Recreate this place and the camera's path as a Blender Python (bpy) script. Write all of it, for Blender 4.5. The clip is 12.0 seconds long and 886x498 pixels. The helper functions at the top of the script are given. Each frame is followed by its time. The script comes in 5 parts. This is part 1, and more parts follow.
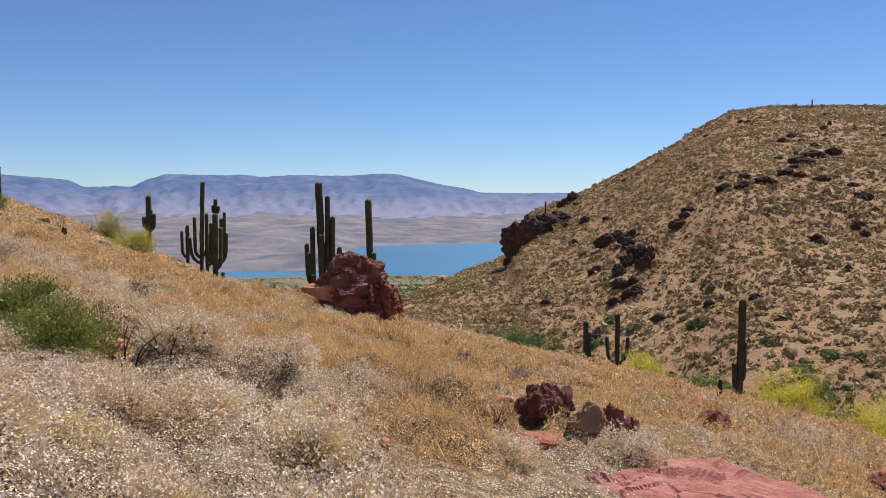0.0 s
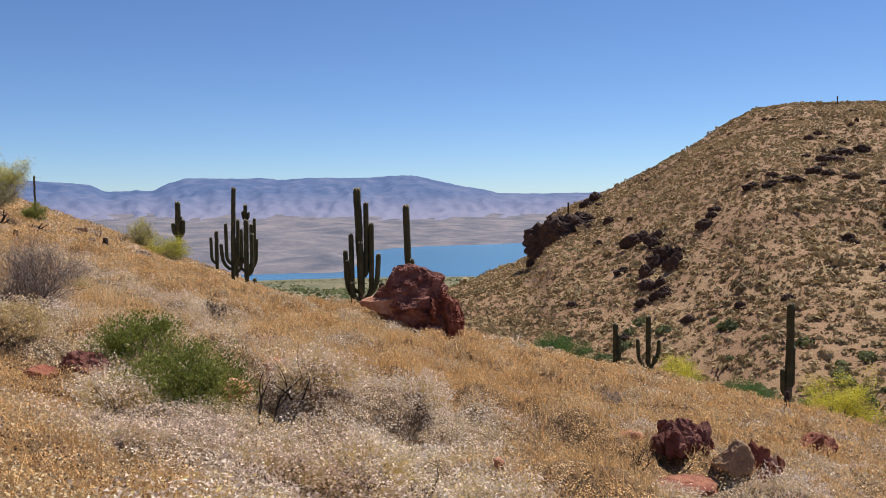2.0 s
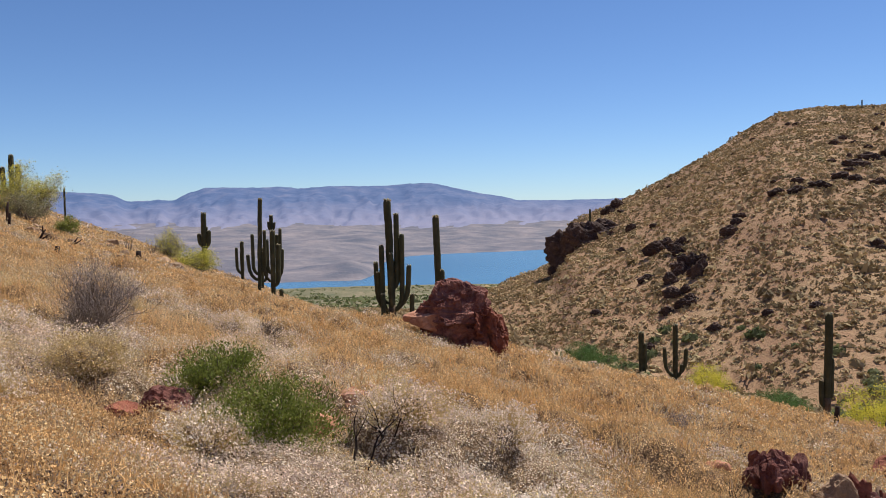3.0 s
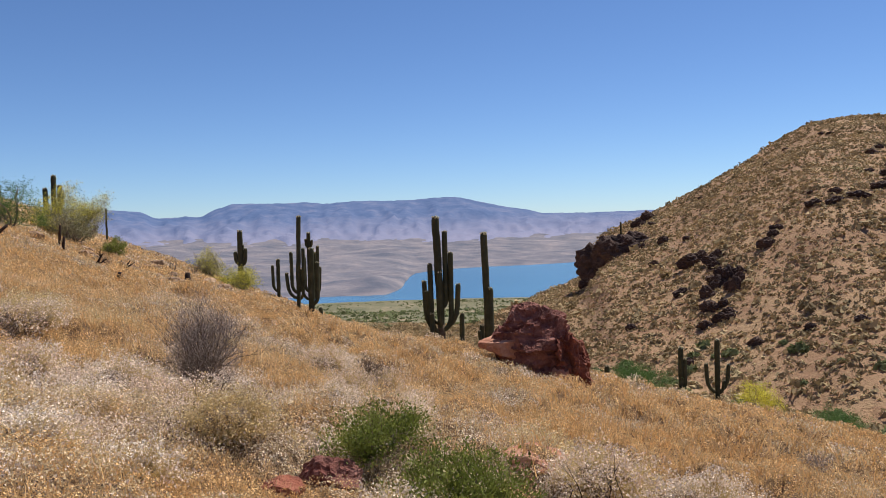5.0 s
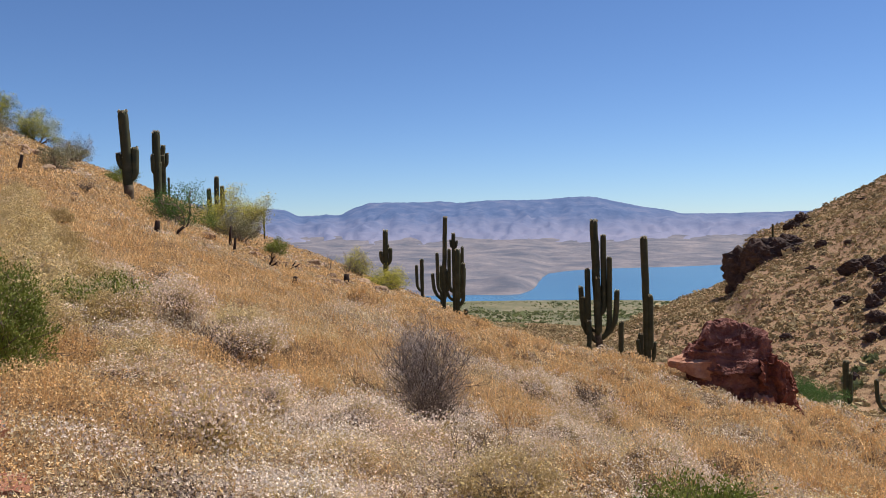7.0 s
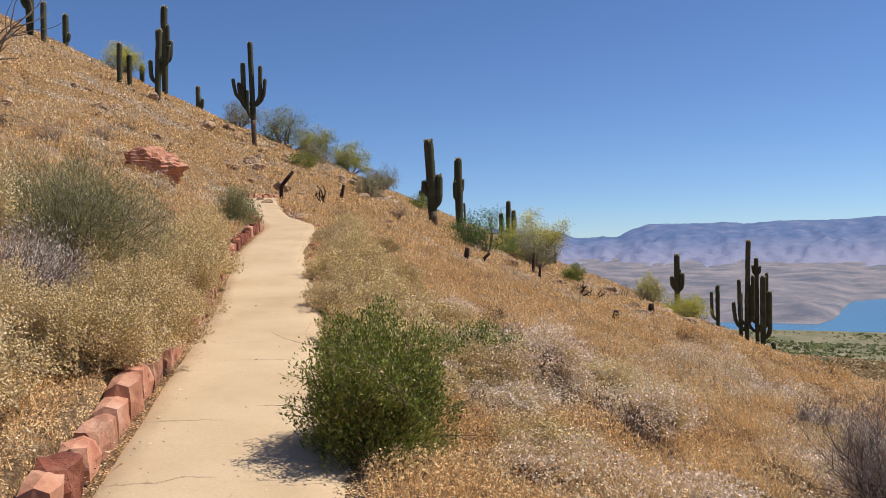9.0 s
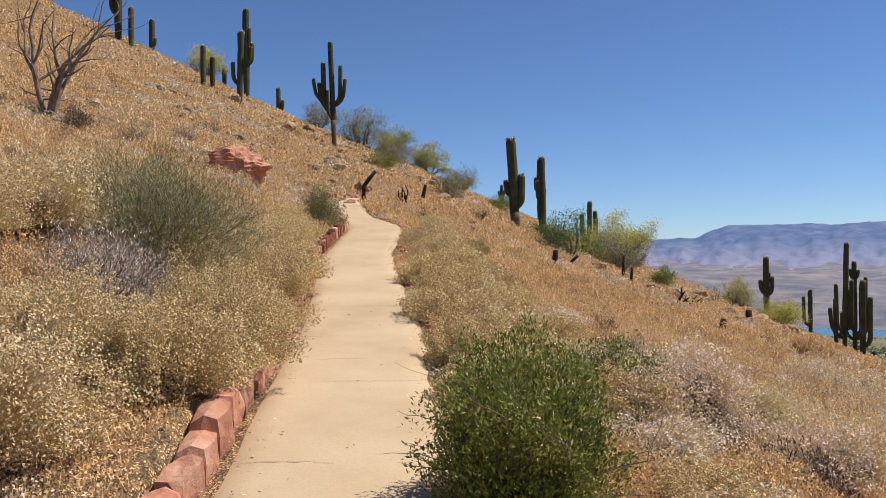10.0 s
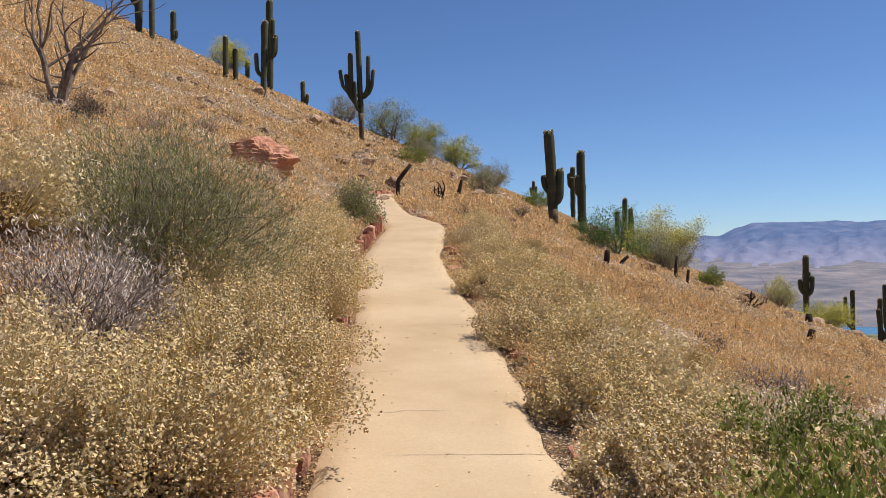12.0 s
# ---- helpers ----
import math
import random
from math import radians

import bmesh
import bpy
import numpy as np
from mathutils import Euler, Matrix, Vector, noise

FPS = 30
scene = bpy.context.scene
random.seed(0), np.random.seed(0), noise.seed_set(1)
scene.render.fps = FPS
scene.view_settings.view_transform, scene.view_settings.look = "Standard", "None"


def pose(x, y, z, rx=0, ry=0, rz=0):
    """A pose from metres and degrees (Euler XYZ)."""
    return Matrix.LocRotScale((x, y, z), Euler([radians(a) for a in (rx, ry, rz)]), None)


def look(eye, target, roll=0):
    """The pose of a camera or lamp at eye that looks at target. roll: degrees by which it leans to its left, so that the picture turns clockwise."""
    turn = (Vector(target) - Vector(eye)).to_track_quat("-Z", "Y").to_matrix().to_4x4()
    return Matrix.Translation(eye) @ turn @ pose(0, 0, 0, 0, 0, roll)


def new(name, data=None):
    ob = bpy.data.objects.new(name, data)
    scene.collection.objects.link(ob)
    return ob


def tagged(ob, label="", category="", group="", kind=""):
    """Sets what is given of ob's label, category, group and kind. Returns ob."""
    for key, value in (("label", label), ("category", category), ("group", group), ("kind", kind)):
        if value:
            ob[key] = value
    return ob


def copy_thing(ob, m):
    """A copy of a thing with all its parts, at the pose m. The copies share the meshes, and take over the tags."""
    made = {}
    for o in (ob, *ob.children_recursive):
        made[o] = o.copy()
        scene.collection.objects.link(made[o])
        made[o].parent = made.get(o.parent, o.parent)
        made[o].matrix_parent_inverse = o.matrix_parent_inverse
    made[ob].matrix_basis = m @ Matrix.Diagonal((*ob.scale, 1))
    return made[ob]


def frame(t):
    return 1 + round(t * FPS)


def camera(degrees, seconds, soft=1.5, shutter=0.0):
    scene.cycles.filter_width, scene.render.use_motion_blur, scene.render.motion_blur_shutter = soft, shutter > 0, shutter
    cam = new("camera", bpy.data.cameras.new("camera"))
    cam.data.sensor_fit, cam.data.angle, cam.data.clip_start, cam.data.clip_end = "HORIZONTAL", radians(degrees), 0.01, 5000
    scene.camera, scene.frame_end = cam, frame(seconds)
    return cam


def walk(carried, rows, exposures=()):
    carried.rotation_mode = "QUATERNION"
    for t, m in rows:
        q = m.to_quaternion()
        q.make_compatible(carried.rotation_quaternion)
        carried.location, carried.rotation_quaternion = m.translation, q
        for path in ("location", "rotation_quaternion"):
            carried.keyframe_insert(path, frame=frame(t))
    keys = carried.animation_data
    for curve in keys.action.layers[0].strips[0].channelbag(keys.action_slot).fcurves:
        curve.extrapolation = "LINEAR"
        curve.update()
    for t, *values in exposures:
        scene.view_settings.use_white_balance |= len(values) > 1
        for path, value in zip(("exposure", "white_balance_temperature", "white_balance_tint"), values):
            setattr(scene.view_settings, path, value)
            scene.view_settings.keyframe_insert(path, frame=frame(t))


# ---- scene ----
cam = camera(58.2, 12.0, soft=0.75)
PATH = [
    (0, (-0.167, 0.528, 0.93), (-0.163, 2.524, 0.807), -0.0),
    (0.5, (-0.468, 0.725, 0.97), (-0.463, 2.721, 0.841), -0.1),
    (1, (-0.805, 0.975, 1.057), (-0.808, 2.97, 0.925), -0.2),
    (1.5, (-1.176, 1.18, 1.12), (-1.195, 3.176, 0.992), -0.4),
    (2, (-1.547, 1.304, 1.215), (-1.589, 3.3, 1.095), -0.6),
    (2.5, (-1.925, 1.54, 1.306), (-1.993, 3.536, 1.197), -0.9),
    (3, (-2.31, 1.679, 1.411), (-2.399, 3.675, 1.31), -1.0),
    (3.2, (-2.456, 1.754, 1.456), (-2.549, 3.749, 1.36), -1.2),
    (5, (-3.891, 2.727, 1.66), (-4.041, 4.72, 1.595), -1.6),
    (5.5, (-4.209, 3.03, 1.74), (-4.39, 5.02, 1.67), -1.5),
    (6, (-4.61, 3.327, 1.762), (-4.854, 5.311, 1.688), -1.3),
    (6.5, (-5.014, 3.572, 1.809), (-5.358, 5.541, 1.738), -1.2),
    (7, (-5.415, 3.829, 1.898), (-5.893, 5.77, 1.839), -1.1),
    (7.5, (-5.851, 4.063, 1.938), (-6.489, 5.958, 1.899), -1.0),
    (7.7, (-6.036, 4.145, 1.975), (-6.739, 6.017, 1.946), -0.9),
    (9.3, (-7.604, 5.227, 2.139), (-8.771, 6.851, 2.15), -1.0),
    (9.5, (-7.817, 5.363, 2.129), (-9.017, 6.963, 2.141), -1.0),
    (10, (-8.314, 5.665, 2.185), (-9.565, 7.225, 2.198), -0.7),
    (10.5, (-8.802, 5.953, 2.257), (-10.071, 7.499, 2.271), -0.7),
    (11, (-9.265, 6.286, 2.287), (-10.542, 7.825, 2.302), -0.7),
    (11.5, (-9.751, 6.632, 2.288), (-11.036, 8.164, 2.301), -0.8),
    (12, (-10.208, 7.01, 2.283), (-11.501, 8.536, 2.291), -0.7),
]
walk(cam, [(t, look(eye, target, lean)) for t, eye, target, lean in PATH])

# ---------------------------------------------------------------- world and sun
SUN_DIR = Vector((0.58, 0.66, 1.45)).normalized()
world = bpy.data.worlds.new("world")
scene.world = world
world.use_nodes = True
wt = world.node_tree
sky = wt.nodes.new("ShaderNodeTexSky")
sky.sky_type = 'NISHITA'
sky.sun_disc = False
sky.sun_elevation = math.asin(SUN_DIR.z)
sky.sun_rotation = math.atan2(SUN_DIR.x, SUN_DIR.y)
sky.altitude = 2200.0
sky.air_density = 1.0
sky.dust_density = 0.0
sky.ozone_density = 2.0
sky_tone = wt.nodes.new("ShaderNodeMix")
sky_tone.data_type, sky_tone.blend_type = 'RGBA', 'MULTIPLY'
sky_tone.inputs[0].default_value = 1.0
sky_tone.inputs[7].default_value = (0.80, 0.98, 1.26, 1)
wt.links.new(sky.outputs[0], sky_tone.inputs[6])
wt.links.new(sky_tone.outputs[2], wt.nodes["Background"].inputs[0])
wt.nodes["Background"].inputs[1].default_value = 0.077
sun_data = bpy.data.lights.new("sun", 'SUN')
sun_data.energy, sun_data.angle, sun_data.color = 5.0, radians(0.53), (1.0, 0.94, 0.85)
sun = new("sun", sun_data)
sun.matrix_world = look(SUN_DIR * 60, (0, 0, 0))
scene.view_settings.exposure = 0.18


# ---------------------------------------------------------------- materials
def ramp(nt, fac, stops):
    n = nt.nodes.new("ShaderNodeValToRGB")
    cr = n.color_ramp
    while len(cr.elements) < len(stops):
        cr.elements.new(0.5)
    for e, (p, c) in zip(cr.elements, stops):
        e.position, e.color = p, (*c, 1)
    nt.links.new(fac, n.inputs[0])
    return n.outputs[0]


def noise_node(nt, vec, scale, detail=6.0, rough=0.6, kind="noise"):
    if kind == "voronoi":
        n = nt.nodes.new("ShaderNodeTexVoronoi")
        n.inputs["Scale"].default_value = scale
        nt.links.new(vec, n.inputs["Vector"])
        return n.outputs["Distance"]
    n = nt.nodes.new("ShaderNodeTexNoise")
    n.inputs["Scale"].default_value, n.inputs["Detail"].default_value = scale, detail
    n.inputs["Roughness"].default_value = rough
    nt.links.new(vec, n.inputs["Vector"])
    return n.outputs[0]


def mixc(nt, fac, a, b, mode='MIX'):
    n = nt.nodes.new("ShaderNodeMix")
    n.data_type, n.blend_type = 'RGBA', mode
    for sock, v in ((n.inputs[0], fac), (n.inputs[6], a), (n.inputs[7], b)):
        if isinstance(v, (int, float)):
            sock.default_value = v
        elif isinstance(v, tuple):
            sock.default_value = (*v, 1)
        else:
            nt.links.new(v, sock)
    return n.outputs[2]


def material(name, stops, scale=1.0, fine=None, fine_scale=30.0, bump=0.3, bump_scale=40.0, rough=0.9,
             island=0.0, per_object=0.0, stretch=(1, 1, 1), local=False, spec=0.2, translucent=0.0):
    """A weathered surface: a coarse colour ramp, a fine one laid over it, relief, and variation from piece to piece."""
    m = bpy.data.materials.new(name)
    m.use_nodes = True
    nt = m.node_tree
    bsdf = nt.nodes["Principled BSDF"]
    if local:
        vec = nt.nodes.new("ShaderNodeTexCoord").outputs["Object"]
    else:
        vec = nt.nodes.new("ShaderNodeNewGeometry").outputs["Position"]
    mp = nt.nodes.new("ShaderNodeMapping")
    mp.inputs["Scale"].default_value = stretch
    nt.links.new(vec, mp.inputs[0])
    vec = mp.outputs[0]
    col = ramp(nt, noise_node(nt, vec, scale), stops)
    if fine:
        f = ramp(nt, noise_node(nt, vec, fine_scale, 4.0, 0.7), [(0.35, (0, 0, 0)), (0.65, (1, 1, 1))])
        n = nt.nodes.new("ShaderNodeMath")
        n.operation = 'MULTIPLY'
        nt.links.new(f, n.inputs[0])
        n.inputs[1].default_value = fine[0]
        col = mixc(nt, n.outputs[0], col, fine[1])
    for amount, source in ((island, "ShaderNodeNewGeometry"), (per_object, "ShaderNodeObjectInfo")):
        if amount:
            g = nt.nodes.new(source)
            out = g.outputs["Random Per Island"] if source == "ShaderNodeNewGeometry" else g.outputs["Random"]
            mr = nt.nodes.new("ShaderNodeMapRange")
            mr.inputs[3].default_value, mr.inputs[4].default_value = 1 - amount, 1 + amount
            nt.links.new(out, mr.inputs[0])
            hv = nt.nodes.new("ShaderNodeHueSaturation")
            nt.links.new(mr.outputs[0], hv.inputs["Value"])
            nt.links.new(col, hv.inputs["Color"])
            col = hv.outputs[0]
    nt.links.new(col, bsdf.inputs["Base Color"])
    bsdf.inputs["Roughness"].default_value = rough
    bsdf.inputs["Specular IOR Level"].default_value = spec
    if translucent:
        tr = nt.nodes.new("ShaderNodeBsdfTranslucent")
        mx = nt.nodes.new("ShaderNodeMixShader")
        mx.inputs[0].default_value = translucent
        nt.links.new(col, tr.inputs[0])
        nt.links.new(bsdf.outputs[0], mx.inputs[1])
        nt.links.new(tr.outputs[0], mx.inputs[2])
        nt.links.new(mx.outputs[0], nt.nodes["Material Output"].inputs[0])
    if bump:
        b = nt.nodes.new("ShaderNodeBump")
        b.inputs["Strength"].default_value = bump
        b.inputs["Distance"].default_value = 0.6 / bump_scale
        nt.links.new(noise_node(nt, vec, bump_scale, 8.0, 0.65), b.inputs["Height"])
        nt.links.new(b.outputs[0], bsdf.inputs["Normal"])
    return m


def brush_ground():
    """The near slope: stony soil under a mat of small dry heads, golden or bleached by where each kind of brush grows."""
    m = bpy.data.materials.new("brush_covered_soil")
    m.use_nodes = True
    nt = m.node_tree
    bsdf = nt.nodes["Principled BSDF"]
    vec = nt.nodes.new("ShaderNodeNewGeometry").outputs["Position"]
    at = nt.nodes.new("ShaderNodeAttribute")
    at.attribute_name = "pale"
    soil = ramp(nt, noise_node(nt, vec, 0.9), [(0.3, (0.28, 0.165, 0.085)), (0.5, (0.37, 0.23, 0.12)), (0.7, (0.45, 0.30, 0.175))])
    gold = ramp(nt, noise_node(nt, vec, 1.6), [(0.3, (0.61, 0.35, 0.15)), (0.5, (0.77, 0.48, 0.225)), (0.7, (0.85, 0.60, 0.34))])
    pale = ramp(nt, noise_node(nt, vec, 1.9), [(0.3, (0.62, 0.47, 0.33)), (0.5, (0.76, 0.61, 0.45)), (0.7, (0.85, 0.74, 0.59))])
    n = nt.nodes.new("ShaderNodeMath")
    n.operation = 'MULTIPLY_ADD'
    nt.links.new(noise_node(nt, vec, 3.5, 4.0), n.inputs[0])
    n.inputs[1].default_value = 1.3
    nt.links.new(at.outputs["Fac"], n.inputs[2])
    heads = mixc(nt, ramp(nt, n.outputs[0], [(0.86, (0, 0, 0)), (1.0, (1, 1, 1))]), gold, pale)
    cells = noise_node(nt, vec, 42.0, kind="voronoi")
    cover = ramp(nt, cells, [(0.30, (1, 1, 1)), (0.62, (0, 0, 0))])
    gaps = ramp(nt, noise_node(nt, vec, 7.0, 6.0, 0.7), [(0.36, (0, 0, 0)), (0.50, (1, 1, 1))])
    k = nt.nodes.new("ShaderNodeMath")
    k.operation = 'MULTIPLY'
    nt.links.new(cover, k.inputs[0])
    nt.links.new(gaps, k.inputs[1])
    # gap colour: soil and twigs, darkened to paint in shade between heads
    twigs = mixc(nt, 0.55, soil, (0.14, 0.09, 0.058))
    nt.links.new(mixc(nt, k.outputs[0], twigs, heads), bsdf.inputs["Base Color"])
    bsdf.inputs["Roughness"].default_value = 0.95
    bsdf.inputs["Specular IOR Level"].default_value = 0.1
    hgt = nt.nodes.new("ShaderNodeMath")
    hgt.operation = 'MULTIPLY_ADD'
    nt.links.new(gaps, hgt.inputs[0])
    hgt.inputs[1].default_value = 1.6
    nt.links.new(k.outputs[0], hgt.inputs[2])
    b = nt.nodes.new("ShaderNodeBump")
    b.inputs["Strength"].default_value, b.inputs["Distance"].default_value = 0.9, 0.035
    nt.links.new(hgt.outputs[0], b.inputs["Height"])
    nt.links.new(b.outputs[0], bsdf.inputs["Normal"])
    return m


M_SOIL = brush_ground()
M_HILL = material("hill_soil", [(0.3, (0.24, 0.128, 0.076)), (0.5, (0.32, 0.185, 0.108)), (0.68, (0.39, 0.255, 0.145))], 0.06,
                  (0.5, (0.33, 0.23, 0.12)), 1.1, 0.9, 1.2)
M_PLAIN = material("scrub_plain", [(0.35, (0.16, 0.15, 0.085)), (0.52, (0.24, 0.20, 0.12)), (0.66, (0.33, 0.25, 0.16))], 0.02,
                   (0.75, (0.07, 0.09, 0.04)), 0.16, 0.5, 0.3)
M_PATH = material("path_concrete", [(0.3, (0.43, 0.31, 0.185)), (0.5, (0.51, 0.375, 0.235)), (0.72, (0.57, 0.435, 0.285))], 0.8,
                  (0.35, (0.40, 0.28, 0.165)), 45.0, 0.35, 90.0, rough=0.95)
M_RED = material("red_rock", [(0.3, (0.17, 0.045, 0.03)), (0.48, (0.30, 0.10, 0.06)), (0.7, (0.46, 0.20, 0.12))], 1.6,
                 (0.6, (0.13, 0.045, 0.035)), 7.0, 0.9, 9.0, per_object=0.15)
M_VARNISH = material("dark_varnished_rock", [(0.3, (0.075, 0.024, 0.020)), (0.5, (0.17, 0.055, 0.042)), (0.72, (0.33, 0.15, 0.115))], 1.7,
                     (0.35, (0.36, 0.20, 0.16)), 5.0, 1.0, 7.0)
M_KERB = material("kerb_stone", [(0.3, (0.34, 0.125, 0.075)), (0.5, (0.50, 0.24, 0.15)), (0.7, (0.64, 0.41, 0.28))], 3.0,
                  (0.5, (0.24, 0.10, 0.07)), 18.0, 0.7, 25.0, per_object=0.35)
M_CLIFF = material("cliff_rock", [(0.3, (0.042, 0.029, 0.027)), (0.5, (0.095, 0.062, 0.050)), (0.7, (0.18, 0.12, 0.092))], 0.12,
                   (0.6, (0.05, 0.03, 0.028)), 0.7, 1.0, 0.8)
M_CACTUS = material("saguaro_skin", [(0.3, (0.034, 0.038, 0.020)), (0.55, (0.060, 0.064, 0.034)), (0.75, (0.105, 0.098, 0.056))], 1.2,
                    (0.3, (0.10, 0.09, 0.05)), 22.0, 0.5, 40.0, rough=0.75, per_object=0.15)
M_CORK = material("saguaro_cork", [(0.3, (0.07, 0.05, 0.032)), (0.6, (0.15, 0.11, 0.07))], 5.0, None, 30, 0.8, 25.0)
M_BUD = material("cream_buds", [(0.3, (0.40, 0.38, 0.22)), (0.6, (0.62, 0.58, 0.42))], 8.0, None, 30, 0.2, 30.0, island=0.3)
M_WATER = material("lake_water", [(0.35, (0.035, 0.13, 0.22)), (0.65, (0.05, 0.16, 0.26))], 0.004, None, 30, 0.0, 30.0, rough=0.22, spec=0.5)


def backdrop_material(name, stops, scale, haze_glow, foot=None):
    m = material(name, stops, scale, (0.35, tuple(0.8 * c for c in stops[0][1])), scale * 7, 0.6, scale * 9)
    bsdf = m.node_tree.nodes["Principled BSDF"]
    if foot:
        # haze painted pale over the foot of the slopes, darker colour higher up
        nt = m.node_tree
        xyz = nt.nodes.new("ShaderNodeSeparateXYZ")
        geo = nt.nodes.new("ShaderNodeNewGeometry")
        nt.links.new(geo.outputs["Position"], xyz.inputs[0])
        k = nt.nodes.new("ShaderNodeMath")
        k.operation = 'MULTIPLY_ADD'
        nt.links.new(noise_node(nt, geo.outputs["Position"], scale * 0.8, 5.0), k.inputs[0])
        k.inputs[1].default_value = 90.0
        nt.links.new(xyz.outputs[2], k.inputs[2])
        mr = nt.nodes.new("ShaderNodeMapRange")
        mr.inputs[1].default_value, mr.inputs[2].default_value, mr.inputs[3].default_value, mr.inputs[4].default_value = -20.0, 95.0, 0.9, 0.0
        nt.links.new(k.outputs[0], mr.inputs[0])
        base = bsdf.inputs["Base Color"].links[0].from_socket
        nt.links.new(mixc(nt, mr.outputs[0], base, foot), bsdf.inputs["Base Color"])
    # blue emission stands in for distance haze
    bsdf.inputs["Emission Color"].default_value = (*haze_glow[:3], 1)
    bsdf.inputs["Emission Strength"].default_value = haze_glow[3]
    return m


# distance haze is painted in: M_RANGE's blue colours, blue emission on both
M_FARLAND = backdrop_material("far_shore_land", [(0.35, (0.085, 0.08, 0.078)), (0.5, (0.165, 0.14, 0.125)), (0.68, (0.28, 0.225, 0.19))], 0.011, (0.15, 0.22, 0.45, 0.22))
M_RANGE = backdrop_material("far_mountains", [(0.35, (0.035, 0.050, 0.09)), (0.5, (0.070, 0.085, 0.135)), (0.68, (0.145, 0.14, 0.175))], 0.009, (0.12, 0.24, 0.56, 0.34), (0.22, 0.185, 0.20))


# ---------------------------------------------------------------- mesh helpers
def mesh_np(name, verts, faces, mats=(), slots=None, smooth=True):
    """A mesh out of arrays: all faces have the same number of corners."""
    me = bpy.data.meshes.new(name)
    verts, faces = np.asarray(verts, np.float32), np.asarray(faces, np.int32)
    k = faces.shape[1]
    me.vertices.add(len(verts))
    me.vertices.foreach_set("co", verts.ravel())
    me.loops.add(faces.size)
    me.loops.foreach_set("vertex_index", faces.ravel())
    me.polygons.add(len(faces))
    me.polygons.foreach_set("loop_start", np.arange(0, faces.size, k, dtype=np.int32))
    me.polygons.foreach_set("loop_total", np.full(len(faces), k, np.int32))
    for mt in mats:
        me.materials.append(mt)
    if slots is not None:
        me.polygons.foreach_set("material_index", np.asarray(slots, np.int32))
    me.polygons.foreach_set("use_smooth", np.full(len(faces), smooth))
    me.update(calc_edges=True)
    return me


class Build:
    """Collects pieces of geometry for one mesh."""

    def __init__(self):
        self.v, self.f = [], []

    def add(self, verts, faces):
        o = len(self.v)
        self.v.extend(tuple(p) for p in verts)
        self.f.extend(tuple(i + o for i in q) for q in faces)
        return self

    def mesh(self, name, mt, smooth=True):
        me = bpy.data.meshes.new(name)
        me.from_pydata(self.v, [], self.f)
        me.materials.append(mt)
        if smooth:
            me.polygons.foreach_set("use_smooth", [True] * len(me.polygons))
        me.update()
        return me


def part(name, mesh, parent, label=""):
    ob = new(name, mesh)
    ob.parent = parent
    return tagged(ob, label) if label else ob


def thing(name, at, label, category, group="", kind="", turn=0.0):
    ob = new(name)
    ob.empty_display_size = 0.2
    ob.matrix_world = pose(*at, 0, 0, turn)
    return tagged(ob, label, category, group, kind)


def tube(points, radii, sides=8, ribs=0.0, cap=True):
    """A tube along points; ribs: how deep every other line of it is pressed in, as a share of the radius."""
    pts = [Vector(p) for p in points]
    v, f = [], []
    prev = None
    for i, p in enumerate(pts):
        d = (pts[min(i + 1, len(pts) - 1)] - pts[max(i - 1, 0)]).normalized()
        a = prev if prev is not None else (Vector((1, 0, 0)) if abs(d.x) < 0.9 else Vector((0, 1, 0)))
        a = (a - d * a.dot(d)).normalized()
        prev = a
        b = d.cross(a)
        for k in range(sides):
            w = 2 * math.pi * k / sides
            r = radii[i] * (1 - ribs * (k % 2))
            v.append(p + (a * math.cos(w) + b * math.sin(w)) * r)
    n = len(pts)
    for i in range(n - 1):
        for k in range(sides):
            k2 = (k + 1) % sides
            f.append((i * sides + k, i * sides + k2, (i + 1) * sides + k2, (i + 1) * sides + k))
    if cap:
        f.append(tuple(range((n - 1) * sides, n * sides)))
        f.append(tuple(reversed(range(sides))))
    return v, f


def heads(centers, size, g, solid=False):
    """Tiny dry seed heads: even triangles turned by chance, or small four sided solids."""
    n = len(centers)
    u = g.normal(size=(n, 3))
    u /= np.linalg.norm(u, axis=1)[:, None]
    v = np.cross(u, g.normal(size=(n, 3)))
    v /= np.linalg.norm(v, axis=1)[:, None] + 1e-9
    s = np.asarray(size)[:, None] * 0.62
    ring = [centers + s * (u * math.cos(k) + v * math.sin(k)) for k in (0.0, 2.094, 4.189)]
    if not solid:
        return np.stack(ring, 1).reshape(-1, 3), np.arange(n * 3).reshape(-1, 3)
    V = np.stack(ring + [centers + np.cross(u, v) * s * 1.1], 1).reshape(-1, 3)
    F = (np.arange(n)[:, None, None] * 4 + np.array([(0, 1, 2), (0, 1, 3), (1, 2, 3), (2, 0, 3)])[None]).reshape(-1, 3)
    return V, F


